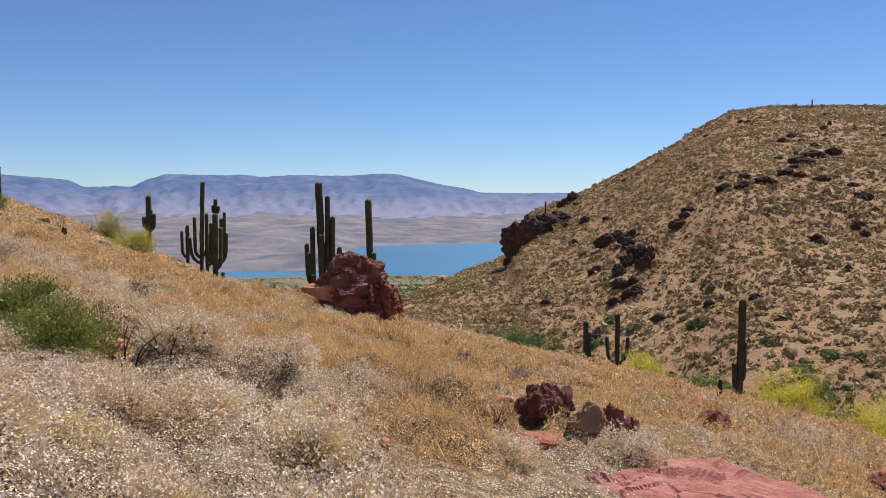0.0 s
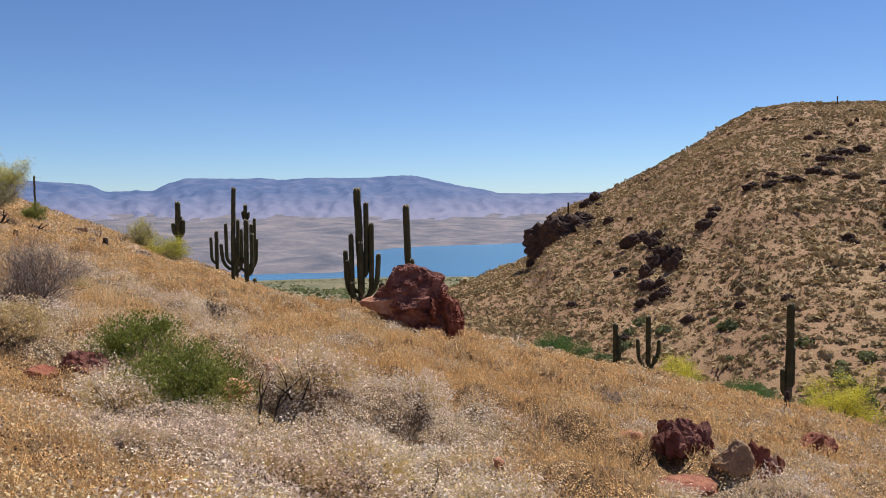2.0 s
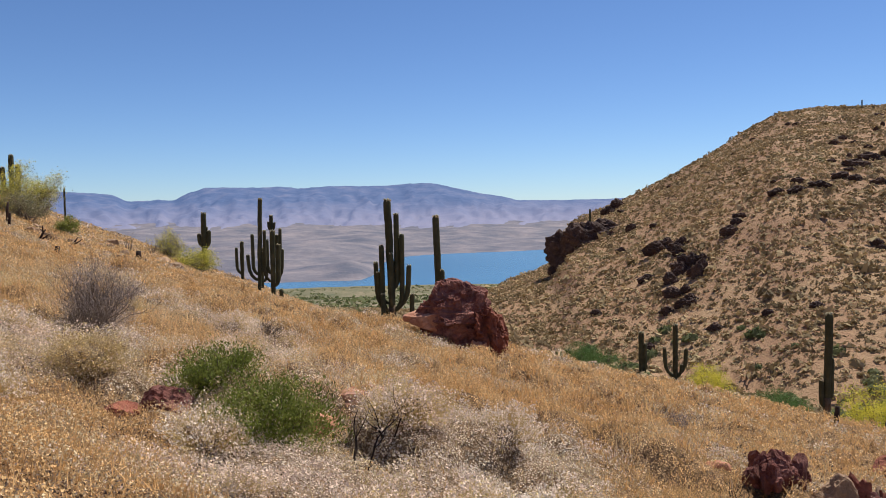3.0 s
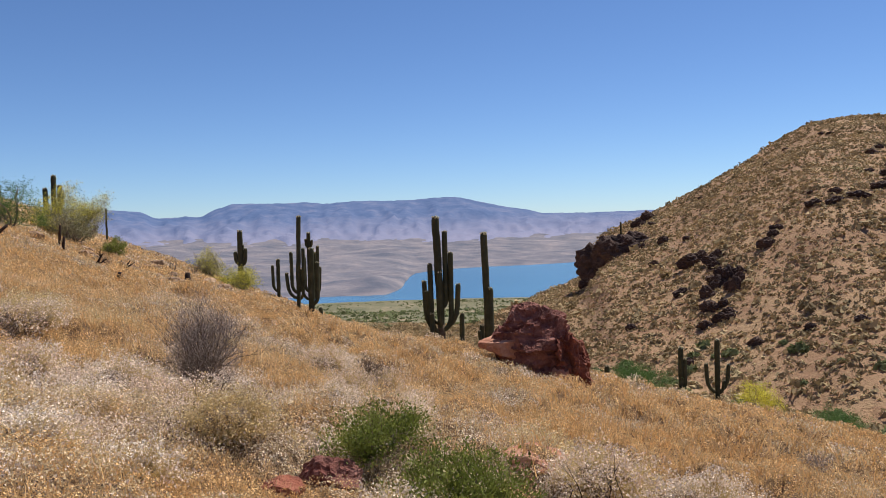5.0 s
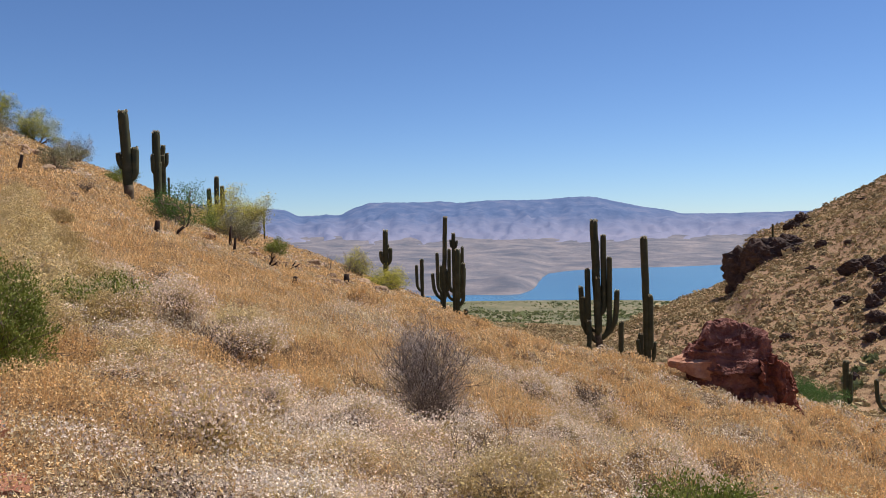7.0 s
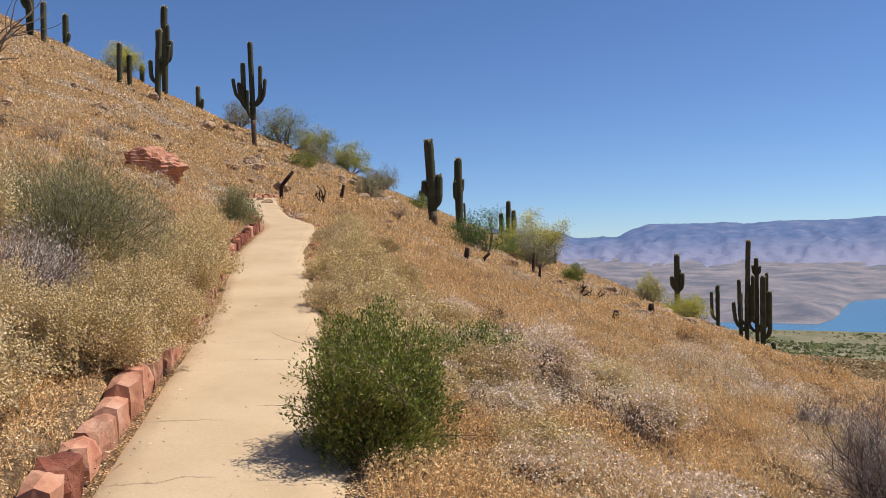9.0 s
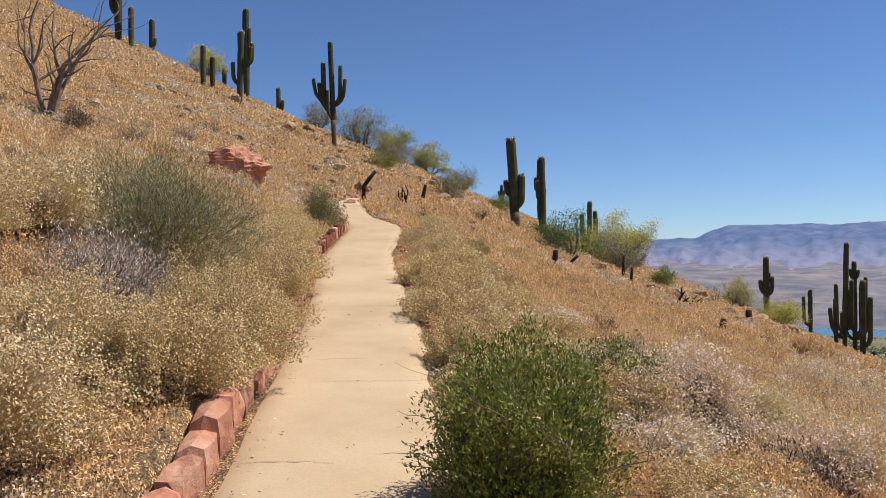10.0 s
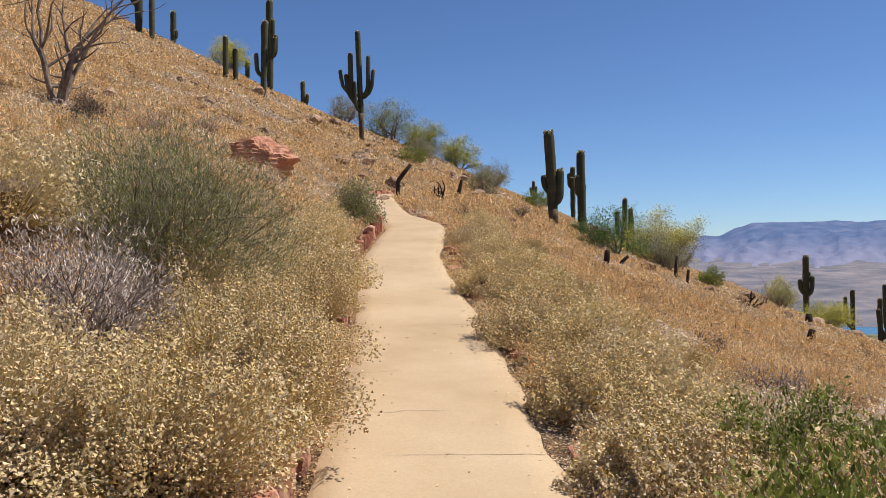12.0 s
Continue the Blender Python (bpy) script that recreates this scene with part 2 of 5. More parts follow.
# ---------------------------------------------------------------- heights of the land
def vnoise(x, y, seed=0):
    """Smooth lattice noise from -1 to 1."""
    x, y = np.asarray(x, float), np.asarray(y, float)
    ix, iy = np.floor(x).astype(np.int64), np.floor(y).astype(np.int64)
    fx, fy = x - ix, y - iy
    fx, fy = fx * fx * (3 - 2 * fx), fy * fy * (3 - 2 * fy)

    def h(a, b):
        n = (a * 374761393 + b * 668265263 + seed * 974634777) & 0xFFFFFFFF
        n = ((n ^ (n >> 13)) * 1274126177) & 0xFFFFFFFF
        return ((n ^ (n >> 16)) & 0xFFFF) / 32767.5 - 1.0

    a = h(ix, iy) * (1 - fx) + h(ix + 1, iy) * fx
    b = h(ix, iy + 1) * (1 - fx) + h(ix + 1, iy + 1) * fx
    return a * (1 - fy) + b * fy


def fnoise(x, y, octaves=4, seed=0):
    s, amp = 0.0, 1.0
    for o in range(octaves):
        s = s + amp * vnoise(x * 2 ** o + 17.3 * o, y * 2 ** o - 9.1 * o, seed + o)
        amp *= 0.5
    return s


# the trail's centre line: x, y, z
TRAIL = np.array([(8.0, -5.2, -1.75), (3.0, -1.7, -1.10), (-0.2, 0.5, -0.72), (-4.0, 2.85, -0.02), (-7.8, 5.3, 0.44), (-10.3, 7.35, 0.68),
                  (-12.9, 10.05, 1.02), (-15.4, 12.75, 1.36), (-18.2, 15.5, 1.82), (-20.3, 17.65, 2.25), (-22.1, 19.85, 2.66),
                  (-23.2, 21.3, 2.95), (-26.1, 22.8, 3.50), (-29.6, 25.95, 4.28), (-30.8, 29.0, 4.45), (-31.0, 34.0, 4.5)])


def dense_trail(step=0.15):
    d = np.r_[0, np.cumsum(np.hypot(*np.diff(TRAIL[:, :2], axis=0).T))]
    s = np.arange(0, d[-1], step)
    p = np.stack([np.interp(s, d, TRAIL[:, i]) for i in range(3)], 1)
    k = np.ones(9) / 9
    q = p.copy()
    for i in range(3):
        q[4:-4, i] = np.convolve(np.convolve(p[:, i], k, "same"), [1], "same")[4:-4]
    return s, q


TRAIL_S, TRAIL_P = dense_trail()
TRAIL_T = np.gradient(TRAIL_P[:, :2], axis=0)
TRAIL_T /= np.linalg.norm(TRAIL_T, axis=1)[:, None]
TRAIL_HALF = 0.75


def trail_near(x, y):
    """The distance to the right of the trail's centre (downhill is positive), and the trail's height there."""
    x, y = np.asarray(x, float), np.asarray(y, float)
    sh = x.shape
    x, y = x.ravel(), y.ravel()
    off, zz = np.full(x.shape, 99.0), np.zeros(x.shape)
    near = np.where((x > -48) & (x < 14) & (y > -14) & (y < 42))[0]
    for c in range(0, len(near), 20000):
        i = near[c:c + 20000]
        j0 = ((x[i, None] - TRAIL_P[None, ::4, 0]) ** 2 + (y[i, None] - TRAIL_P[None, ::4, 1]) ** 2).argmin(1) * 4
        cand = np.clip(j0[:, None] + np.arange(-3, 4)[None], 0, len(TRAIL_P) - 1)
        d2 = (x[i, None] - TRAIL_P[cand, 0]) ** 2 + (y[i, None] - TRAIL_P[cand, 1]) ** 2
        j = cand[np.arange(len(i)), d2.argmin(1)]
        dx, dy = x[i] - TRAIL_P[j, 0], y[i] - TRAIL_P[j, 1]
        side = dx * TRAIL_T[j, 1] - dy * TRAIL_T[j, 0]
        off[i] = np.sqrt(d2.min(1)) * np.where(side < 0, -1, 1)
        zz[i] = TRAIL_P[j, 2]
    return off.reshape(sh), zz.reshape(sh)


SLOPE = (-0.784, -6.167, 3.031, -6.156, 2.645, -0.309, -11.782, 1.457, -1.079, 1.612, -0.58, -2.139, 2.195, 4.649, -0.869, -8.531, -10.984, 5.307, -5.887, -7.659, -2.745)


def near_slope(x, y):
    xc, yc = np.clip(x, -75, 24), np.clip(y, -3, 100)
    u, v = xc / 50, yc / 50
    z, n = 0.0, 0
    for i in range(6):
        for j in range(6 - i):
            z = z + SLOPE[n] * u ** i * v ** j
            n += 1
    return z - 0.36 * (x - xc) - np.where(y > 0, 0.30, 0.05) * (y - yc)


def far_land(x, y):
    """The valley floor, the plain by the lake, the lake's bed and the hill across the valley."""
    r, a = np.hypot(x, y), np.degrees(np.arctan2(x, y))
    flat = np.interp(r, [0, 60, 110, 180, 280, 900, 1060, 1120, 6000], [-23, -23, -23, -28, -37, -95, -99.5, -104, -104])
    flat = flat + fnoise(x / 90, y / 90, 3, 40) * np.interp(r, [60, 250, 800, 1000], [0.3, 3.0, 2.0, 0.3])
    a = a + 0.9 * fnoise(x / 45, y / 45, 3, 71)
    ka = [-14, -8, -3.4, 0.65, 4.4, 5.3, 6.5, 9.1, 12.6, 16.5, 20, 22, 25, 29, 45, 75, 110]
    dc = np.interp(a, ka, [230, 250, 260, 290, 310, 313, 318, 330, 345, 360, 375, 380, 385, 390, 380, 340, 300])
    zc = np.interp(a, ka, [-45, -37, -32, -26, -21, -17, -6, 0.5, 12.5, 28, 39.7, 42, 42, 41, 40, 40, 20])
    df = np.interp(a, ka, [200, 185, 170, 160, 150, 147, 145, 140, 130, 120, 112, 110, 108, 105, 100, 90, 90])
    zf = np.interp(df, [0, 110, 180, 280], [-23, -23, -28, -37])
    t = (r - df) / (dc - df)
    tt = np.clip(t, 0, 1)
    hill = zf + (zc - zf) * tt * (1.22 - 0.22 * tt * tt) - 0.35 * np.maximum(r - dc, 0)
    rough = np.clip(t * 4, 0, 1) * np.clip((1.25 - t) * 4, 0, 1)
    hill = hill + rough * (fnoise(x / 38, y / 38, 4, 60) * 2.6 * np.clip(1.15 - tt, 0.25, 1))
    keep = (a > -14) & (t > 0)
    return np.where(keep, np.maximum(hill, flat), flat)


def cushions(x, y, cell=0.95):
    """Low domes of brush, one in most cells of an uneven grid."""
    best = np.zeros(np.shape(x))
    ix, iy = np.floor(x / cell), np.floor(y / cell)
    for di in (-1, 0, 1):
        for dj in (-1, 0, 1):
            i, j = ix + di, iy + dj
            px, py = (i + 0.5 + 0.42 * vnoise(i + 0.01, j + 0.01, 51)) * cell, (j + 0.5 + 0.42 * vnoise(i + 0.01, j + 0.01, 52)) * cell
            size = 0.42 + 0.20 * vnoise(i + 0.01, j + 0.01, 53)
            d2 = ((x - px) ** 2 + (y - py) ** 2) / size ** 2
            best = np.maximum(best, np.sqrt(np.maximum(0, 1 - d2)) * size * (0.95 + 0.3 * vnoise(i + 0.01, j + 0.01, 54)))
    return best


def height(x, y):
    x, y = np.asarray(x, float), np.asarray(y, float)
    n, f = near_slope(x, y), far_land(x, y)
    r = np.hypot(x, y)
    k = 1.5
    z = np.maximum(n, f) + k * np.exp(-np.abs(n - f) / k) * 0.35
    z = z + fnoise(x / 9, y / 9, 3, 5) * np.interp(r, [3, 20, 90, 200], [0.05, 0.16, 0.35, 0.0])
    z = z + np.abs(fnoise(x / 1.1, y / 1.1, 3, 9)) * np.interp(r, [0, 40, 70], [0.14, 0.14, 0.0])
    off, tz = trail_near(x, y)
    z = z + cushions(x, y) * np.interp(r, [0, 30, 60], [1.0, 0.8, 0.0]) * np.clip((np.abs(off) - 1.4) / 1.2, 0, 1) * np.clip(on_slab(x, y) - 0.8, 0, 1) * np.clip(0.62 + 0.6 * fnoise(x / 4, y / 4, 2, 55), 0.0, 1.0)
    # the slope is cut level for the trail: a low bank uphill, a soft shoulder downhill
    bank = np.clip((-off - TRAIL_HALF - 0.12) / 0.10, 0, 1) * 0.26
    w = np.interp(np.abs(off), [TRAIL_HALF + 0.3, TRAIL_HALF + 2.6], [1, 0])
    w = w * w * (3 - 2 * w)
    flat = tz - 0.045 + bank - 0.12 * np.clip(off - TRAIL_HALF - 0.5, 0, 2)
    return z * (1 - w) + flat * w


def pale_zone(x, y):
    """Where bleached brush stands instead of golden grass: low cushions below the trail."""
    off, _ = trail_near(x, y)
    belt = np.exp(-((np.minimum(off, 40) - 5.5) / 4.5) ** 2) * np.clip((x + 15) / 3, 0, 1)
    return belt * 0.62 + fnoise(x / 1.9, y / 1.9, 3, 91) * 0.55 - 0.12


SLAB_AT, SLAB_TURN = (2.2, 8.85), radians(36)


def on_slab(x, y):
    """Below 1 on the bare red bedrock slab."""
    c, q = math.cos(SLAB_TURN), math.sin(SLAB_TURN)
    u, v = (x - SLAB_AT[0]) * c + (y - SLAB_AT[1]) * q, -(x - SLAB_AT[0]) * q + (y - SLAB_AT[1]) * c
    return (u / 2.95) ** 4 + (v / 0.88) ** 4


def ground_at(x, y, sink=0.0):
    return float(height(np.array([x]), np.array([y]))[0]) - sink


# ---------------------------------------------------------------- the ground, one sheet out to the lake
def make_ground():
    cx, cy = -6.0, 4.0
    ang = np.r_[np.arange(-38, 80, 0.24), np.arange(80, 322, 3.0)]
    rad = [0.25]
    while rad[-1] < 1400:
        rad.append(rad[-1] * 1.0195 + 0.01)
    rad = np.r_[rad, 2000, 3000, 4800]
    A, R = np.meshgrid(np.radians(ang), rad)
    X, Y = cx - R * np.sin(A), cy + R * np.cos(A)
    Z = height(X, Y)
    V = np.stack([X, Y, Z], -1).reshape(-1, 3)
    V = np.vstack([V, [[cx, cy, ground_at(cx, cy)]]])
    na, nr = len(ang), len(rad)
    i, j = np.meshgrid(np.arange(nr - 1), np.arange(na), indexing="ij")
    j2 = (j + 1) % na
    F = np.stack([i * na + j, (i + 1) * na + j, (i + 1) * na + j2, i * na + j2], -1).reshape(-1, 4)
    mid = V[F].mean(1)
    r = np.hypot(mid[:, 0], mid[:, 1]) + fnoise(mid[:, 0] / 12, mid[:, 1] / 12, 3, 3) * 9
    diff = far_land(mid[:, 0], mid[:, 1]) - near_slope(mid[:, 0], mid[:, 1]) + fnoise(mid[:, 0] / 8, mid[:, 1] / 8, 3, 3) * 1.5
    az = np.degrees(np.arctan2(mid[:, 0], mid[:, 1]))
    slot = np.where(diff < 0, 0, np.where((az > -9 - r * 0.0) & (r < 420), 1, 2))
    me = mesh_np("ground", V, F, (M_SOIL, M_HILL, M_PLAIN), slot)
    me.attributes.new("pale", 'FLOAT', 'POINT').data.foreach_set("value", pale_zone(V[:, 0], V[:, 1]).astype(np.float32))
    return tagged(new("ground", me), "dry tan hillside, valley and scrub plain of stony soil", "ground", kind="structure")


make_ground()


def make_lake():
    n = 48
    x = np.linspace(-1600, 1500, n)
    y = np.linspace(900, 2400, n)
    X, Y = np.meshgrid(x, y)
    V = np.stack([X, Y, np.full_like(X, -100.0)], -1).reshape(-1, 3)
    i, j = np.meshgrid(np.arange(n - 1), np.arange(n - 1), indexing="ij")
    F = np.stack([i * n + j, i * n + j + 1, (i + 1) * n + j + 1, (i + 1) * n + j], -1).reshape(-1, 4)
    tagged(new("water", mesh_np("water", V, F, (M_WATER,))), "calm blue reservoir lake in the valley", "lake", kind="structure")


make_lake()


def far_grid(name, label, a0, a1, na, radii, zfun, mt):
    A, R = np.meshgrid(np.radians(np.linspace(a0, a1, na)), np.array(radii, float))
    X, Y = R * np.sin(A), R * np.cos(A)
    Z = zfun(np.degrees(A), R, X, Y)
    V = np.stack([X, Y, Z], -1).reshape(-1, 3)
    nr = len(radii)
    i, j = np.meshgrid(np.arange(nr - 1), np.arange(na - 1), indexing="ij")
    F = np.stack([i * na + j, i * na + j + 1, (i + 1) * na + j + 1, (i + 1) * na + j], -1).reshape(-1, 4)
    return tagged(new(name, mesh_np(name, V, F, (mt,))), label, "mountain" if "range" in name else "land", kind="structure")


def shore_z(a, r, x, y):
    # a headland runs into the lake on one side, the far shore lies behind
    edge = np.interp(a, [-75, -12, -8.6, -7.6, -6.6, -4, 6, 12, 40], [1160, 1165, 1180, 1290, 1640, 1780, 1930, 1990, 2000])
    edge = edge + 25 * vnoise(a / 1.3, a * 0 + 3.0, 8) * np.clip((a + 9) / 2, 0.2, 1)
    t = r - edge
    z = -100 + np.where(t > 0, np.minimum(t * 0.10, 3) + np.maximum(t - 30, 0) * 0.024, t * 0.05)
    knob = 12 * np.exp(-((a + 9.6) / 1.5) ** 2 - ((r - 1300) / 90) ** 2)
    return z + knob + np.clip(t / 200, 0, 1) * fnoise(x / 130, y / 130, 4, 21) * 7


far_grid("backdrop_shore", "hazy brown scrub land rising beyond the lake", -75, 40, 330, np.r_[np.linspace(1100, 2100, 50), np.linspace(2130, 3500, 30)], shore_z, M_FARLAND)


def range_z(a, r, x, y):
    ka = [-75, -60, -50, -40, -34, -31, -28, -26.6, -25.0, -24.2, -22.6, -22.2, -21.2, -20.3, -19.1, -17.2, -15.2, -14.0, -12.8, -10.7, -8.5, -6.3, -5.1, -3.4, -2.2, -0.2, 1.8, 2.9, 6.5, 15, 40]
    top = np.interp(a, ka, [90, 100, 110, 120, 135, 138, 122, 114, 105, 68, 71, 75, 69, 106, 136, 137, 134, 141, 126, 138, 137, 136, 144, 148, 127, 91, 64, 41, 39, 44, 40])
    t = np.clip((r - 2600) / 1880, 0, 1.0)
    low = shore_z(a, r, x, y) - 3
    z = low + (top - low) * t ** 1.7
    fold = np.abs(vnoise(a / 1.5 + 0.5 * vnoise(r / 300, a, 30), r / 600, 31)) + 0.6 * np.abs(vnoise(a / 0.55, r / 260, 33)) + 0.35 * np.abs(vnoise(a / 0.21, r / 120, 34))
    z = z - fold * 80 * t * (1.0 - t) * 1.6 + 6 * fnoise(x / 160, y / 160, 3, 35) * (0.15 + t * (1 - t) * 2)
    # a band of cliffs under the rim
    z = z + 16 * np.clip((t - 0.66 - 0.05 * vnoise(a / 2, a * 0, 39)) / 0.05, 0, 1) * (1 - t) * 2
    return z + (vnoise(a * 3.1, a * 0, 37) * 1.6 + vnoise(a * 7.3, a * 0, 38) * 1.0) * t - np.maximum(r - 4480, 0) * 0.2


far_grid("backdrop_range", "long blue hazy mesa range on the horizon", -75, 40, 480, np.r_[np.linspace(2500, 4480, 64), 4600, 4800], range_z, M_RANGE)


# ---------------------------------------------------------------- the trail
def make_trail():
    n = len(TRAIL_P)
    cross = np.linspace(-1, 1, 11)
    V = []
    for i in range(n):
        s = TRAIL_S[i]
        right = np.array([TRAIL_T[i, 1], -TRAIL_T[i, 0]])
        hl = TRAIL_HALF - 0.04
        hr = TRAIL_HALF + 0.14 + 0.05 * float(vnoise(s / 0.4, 3.3, 4)) + 0.09 * float(vnoise(s / 1.6, 1.3, 5))
        for c in cross:
            o = c * (hl if c < 0 else hr)
            p = TRAIL_P[i, :2] + right * o
            z = TRAIL_P[i, 2] + 0.012 * (1 - c * c) + 0.006 * float(vnoise(p[0] / 0.6, p[1] / 0.6, 6))
            if abs(c) > 0.99:
                z -= 0.10
            V.append((p[0], p[1], z))
    k = len(cross)
    F = [(i * k + j, i * k + j + 1, (i + 1) * k + j + 1, (i + 1) * k + j) for i in range(n - 1) for j in range(k - 1)]
    me = mesh_np("pavement", V, F, (M_PATH,))
    tagged(new("pavement", me), "pale tan concrete footpath with hairline cracks climbing the hillside", "footpath", kind="structure")


make_trail()


# ---------------------------------------------------------------- more materials
M_GOLD = material("golden_dry_grass", [(0.3, (0.58, 0.35, 0.148)), (0.5, (0.735, 0.485, 0.225)), (0.7, (0.83, 0.61, 0.34))], 0.7,
                  None, 30, 0.0, 30, island=0.32, translucent=0.26)
M_HUSK = material("dry_yellow_husks", [(0.3, (0.50, 0.36, 0.15)), (0.5, (0.64, 0.49, 0.225)), (0.7, (0.76, 0.63, 0.34))], 0.9,
                  None, 30, 0.0, 30, island=0.34, translucent=0.24)
M_STRAW = material("pale_straw", [(0.3, (0.56, 0.42, 0.23)), (0.5, (0.69, 0.55, 0.335)), (0.7, (0.79, 0.67, 0.46))], 0.6,
                   None, 30, 0.0, 30, island=0.30, translucent=0.24)
M_WHITE = material("bleached_flower_heads", [(0.3, (0.71, 0.54, 0.42)), (0.5, (0.84, 0.69, 0.56)), (0.7, (0.90, 0.81, 0.70))], 0.8,
                   None, 30, 0.0, 30, island=0.25, translucent=0.22)
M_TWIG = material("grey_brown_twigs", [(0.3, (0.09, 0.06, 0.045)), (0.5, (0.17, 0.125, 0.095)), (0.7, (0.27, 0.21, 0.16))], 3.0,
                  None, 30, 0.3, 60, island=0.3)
M_CHAR = material("charred_wood", [(0.3, (0.018, 0.012, 0.010)), (0.55, (0.045, 0.028, 0.022)), (0.75, (0.10, 0.06, 0.045))], 4.0,
                  None, 30, 0.7, 30)
M_DEADWOOD = material("bleached_dead_wood", [(0.3, (0.13, 0.095, 0.07)), (0.5, (0.24, 0.185, 0.14)), (0.7, (0.38, 0.31, 0.25))], 4.0,
                      (0.5, (0.08, 0.055, 0.045)), 9.0, 0.5, 30)
M_LEAF = material("olive_green_leaves", [(0.3, (0.115, 0.14, 0.026)), (0.5, (0.195, 0.225, 0.045)), (0.7, (0.30, 0.315, 0.085))], 2.5,
                  None, 30, 0.0, 30, rough=0.6, island=0.45, translucent=0.3)
M_SAGE = material("grey_green_twiglets", [(0.3, (0.17, 0.165, 0.095)), (0.5, (0.28, 0.265, 0.155)), (0.7, (0.40, 0.37, 0.24))], 2.0,
                  None, 30, 0.0, 30, island=0.35, translucent=0.15)
M_GREYTWIG = material("ashen_twiglets", [(0.3, (0.22, 0.18, 0.155)), (0.5, (0.35, 0.29, 0.25)), (0.7, (0.48, 0.41, 0.36))], 2.0,
                      None, 30, 0.0, 30, island=0.35)
M_PVGREEN = material("palo_verde_green", [(0.3, (0.10, 0.125, 0.030)), (0.5, (0.17, 0.19, 0.05)), (0.7, (0.26, 0.26, 0.08))], 0.9,
                     None, 30, 0.0, 30, island=0.35, translucent=0.3)
M_PVYELLOW = material("palo_verde_blossom", [(0.3, (0.56, 0.50, 0.06)), (0.5, (0.70, 0.63, 0.09)), (0.7, (0.80, 0.73, 0.17))], 0.9,
                      None, 30, 0.0, 30, island=0.22, translucent=0.48)
M_MESQUITE = material("mesquite_green", [(0.3, (0.06, 0.115, 0.030)), (0.5, (0.10, 0.18, 0.05)), (0.7, (0.15, 0.24, 0.08))], 0.9,
                      None, 30, 0.0, 30, island=0.35, translucent=0.3)
M_SCRUB = material("hill_scrub", [(0.3, (0.21, 0.16, 0.088)), (0.47, (0.325, 0.245, 0.13)), (0.58, (0.43, 0.325, 0.18)), (0.72, (0.275, 0.24, 0.12))], 0.05,
                   None, 30, 0.0, 30, island=0.40, translucent=0.2)
M_PLAINTREE = material("plain_trees", [(0.3, (0.11, 0.14, 0.06)), (0.55, (0.18, 0.20, 0.09)), (0.72, (0.26, 0.25, 0.13))], 0.03,
                       None, 30, 0.0, 30, island=0.3, translucent=0.35)
M_PINK = material("pink_sandstone", [(0.3, (0.40, 0.17, 0.10)), (0.5, (0.52, 0.26, 0.16)), (0.7, (0.60, 0.36, 0.25))], 2.2,
                  (0.4, (0.28, 0.11, 0.075)), 9.0, 0.6, 14, per_object=0.12)
M_SLAB = material("red_bedrock", [(0.3, (0.34, 0.125, 0.10)), (0.5, (0.46, 0.19, 0.155)), (0.7, (0.58, 0.30, 0.25))], 2.4,
                  (0.5, (0.28, 0.10, 0.085)), 11.0, 0.9, 14, stretch=(1.0, 2.2, 1.0))
M_STONE = material("tan_stone", [(0.3, (0.27, 0.17, 0.10)), (0.5, (0.40, 0.265, 0.16)), (0.7, (0.52, 0.38, 0.25))], 1.6,
                   (0.5, (0.18, 0.11, 0.08)), 6.0, 0.8, 12, per_object=0.25)
rng = np.random.default_rng(7)


# ---------------------------------------------------------------- saguaros
def column(points, r, ribs=0.16, sides=26):
    """A ribbed cactus stem along points with a domed tip."""
    pts = [Vector(p) for p in points]
    n = len(pts)
    radii = [r * (0.80 + 0.20 * min(1, 3.0 * i / n)) for i in range(n)]
    d = (pts[-1] - pts[-2]).normalized()
    for k, s in ((0.45, 0.90), (0.75, 0.70), (0.93, 0.42), (1.0, 0.12)):
        pts.append(pts[n - 1] + d * r * 1.15 * k)
        radii.append(r * s)
    return tube(pts, radii, sides, ribs)


def arm_line(base, azimuth, reach, z0, z1, r):
    a = radians(azimuth)
    dx, dy = math.cos(a), math.sin(a)
    pts = []
    for k in range(5):
        w = k / 4 * math.pi / 2
        o = reach * math.sin(w)
        pts.append((base[0] + dx * o, base[1] + dy * o, z0 + min(reach * 1.5, 0.7 * max(z1 - z0, 0.3)) * (1 - math.cos(w))))
    zt = pts[-1][2]
    for k in range(1, 6):
        f = k / 5
        pts.append((base[0] + dx * reach * (1 + 0.06 * f), base[1] + dy * reach * (1 + 0.06 * f), zt + max(z1 - zt, 0.1) * f))
    return pts


def buds(tip, r, seed, n=14):
    b = Build()
    rr = random.Random(seed)
    for _ in range(n):
        a, e = rr.uniform(0, 6.28), rr.uniform(0.2, 1.0)
        p = Vector(tip) + Vector((math.cos(a) * r * (1.05 - 0.6 * e), math.sin(a) * r * (1.05 - 0.6 * e), r * (0.3 + 0.75 * e)))
        q = p + Vector((math.cos(a) * 0.5, math.sin(a) * 0.5, 0.8)).normalized() * r * 0.45
        b.add(*tube([p, (p + q) / 2, q], [r * 0.10, r * 0.17, r * 0.10], 5))
    return b.mesh("bud_cluster", M_BUD, False)


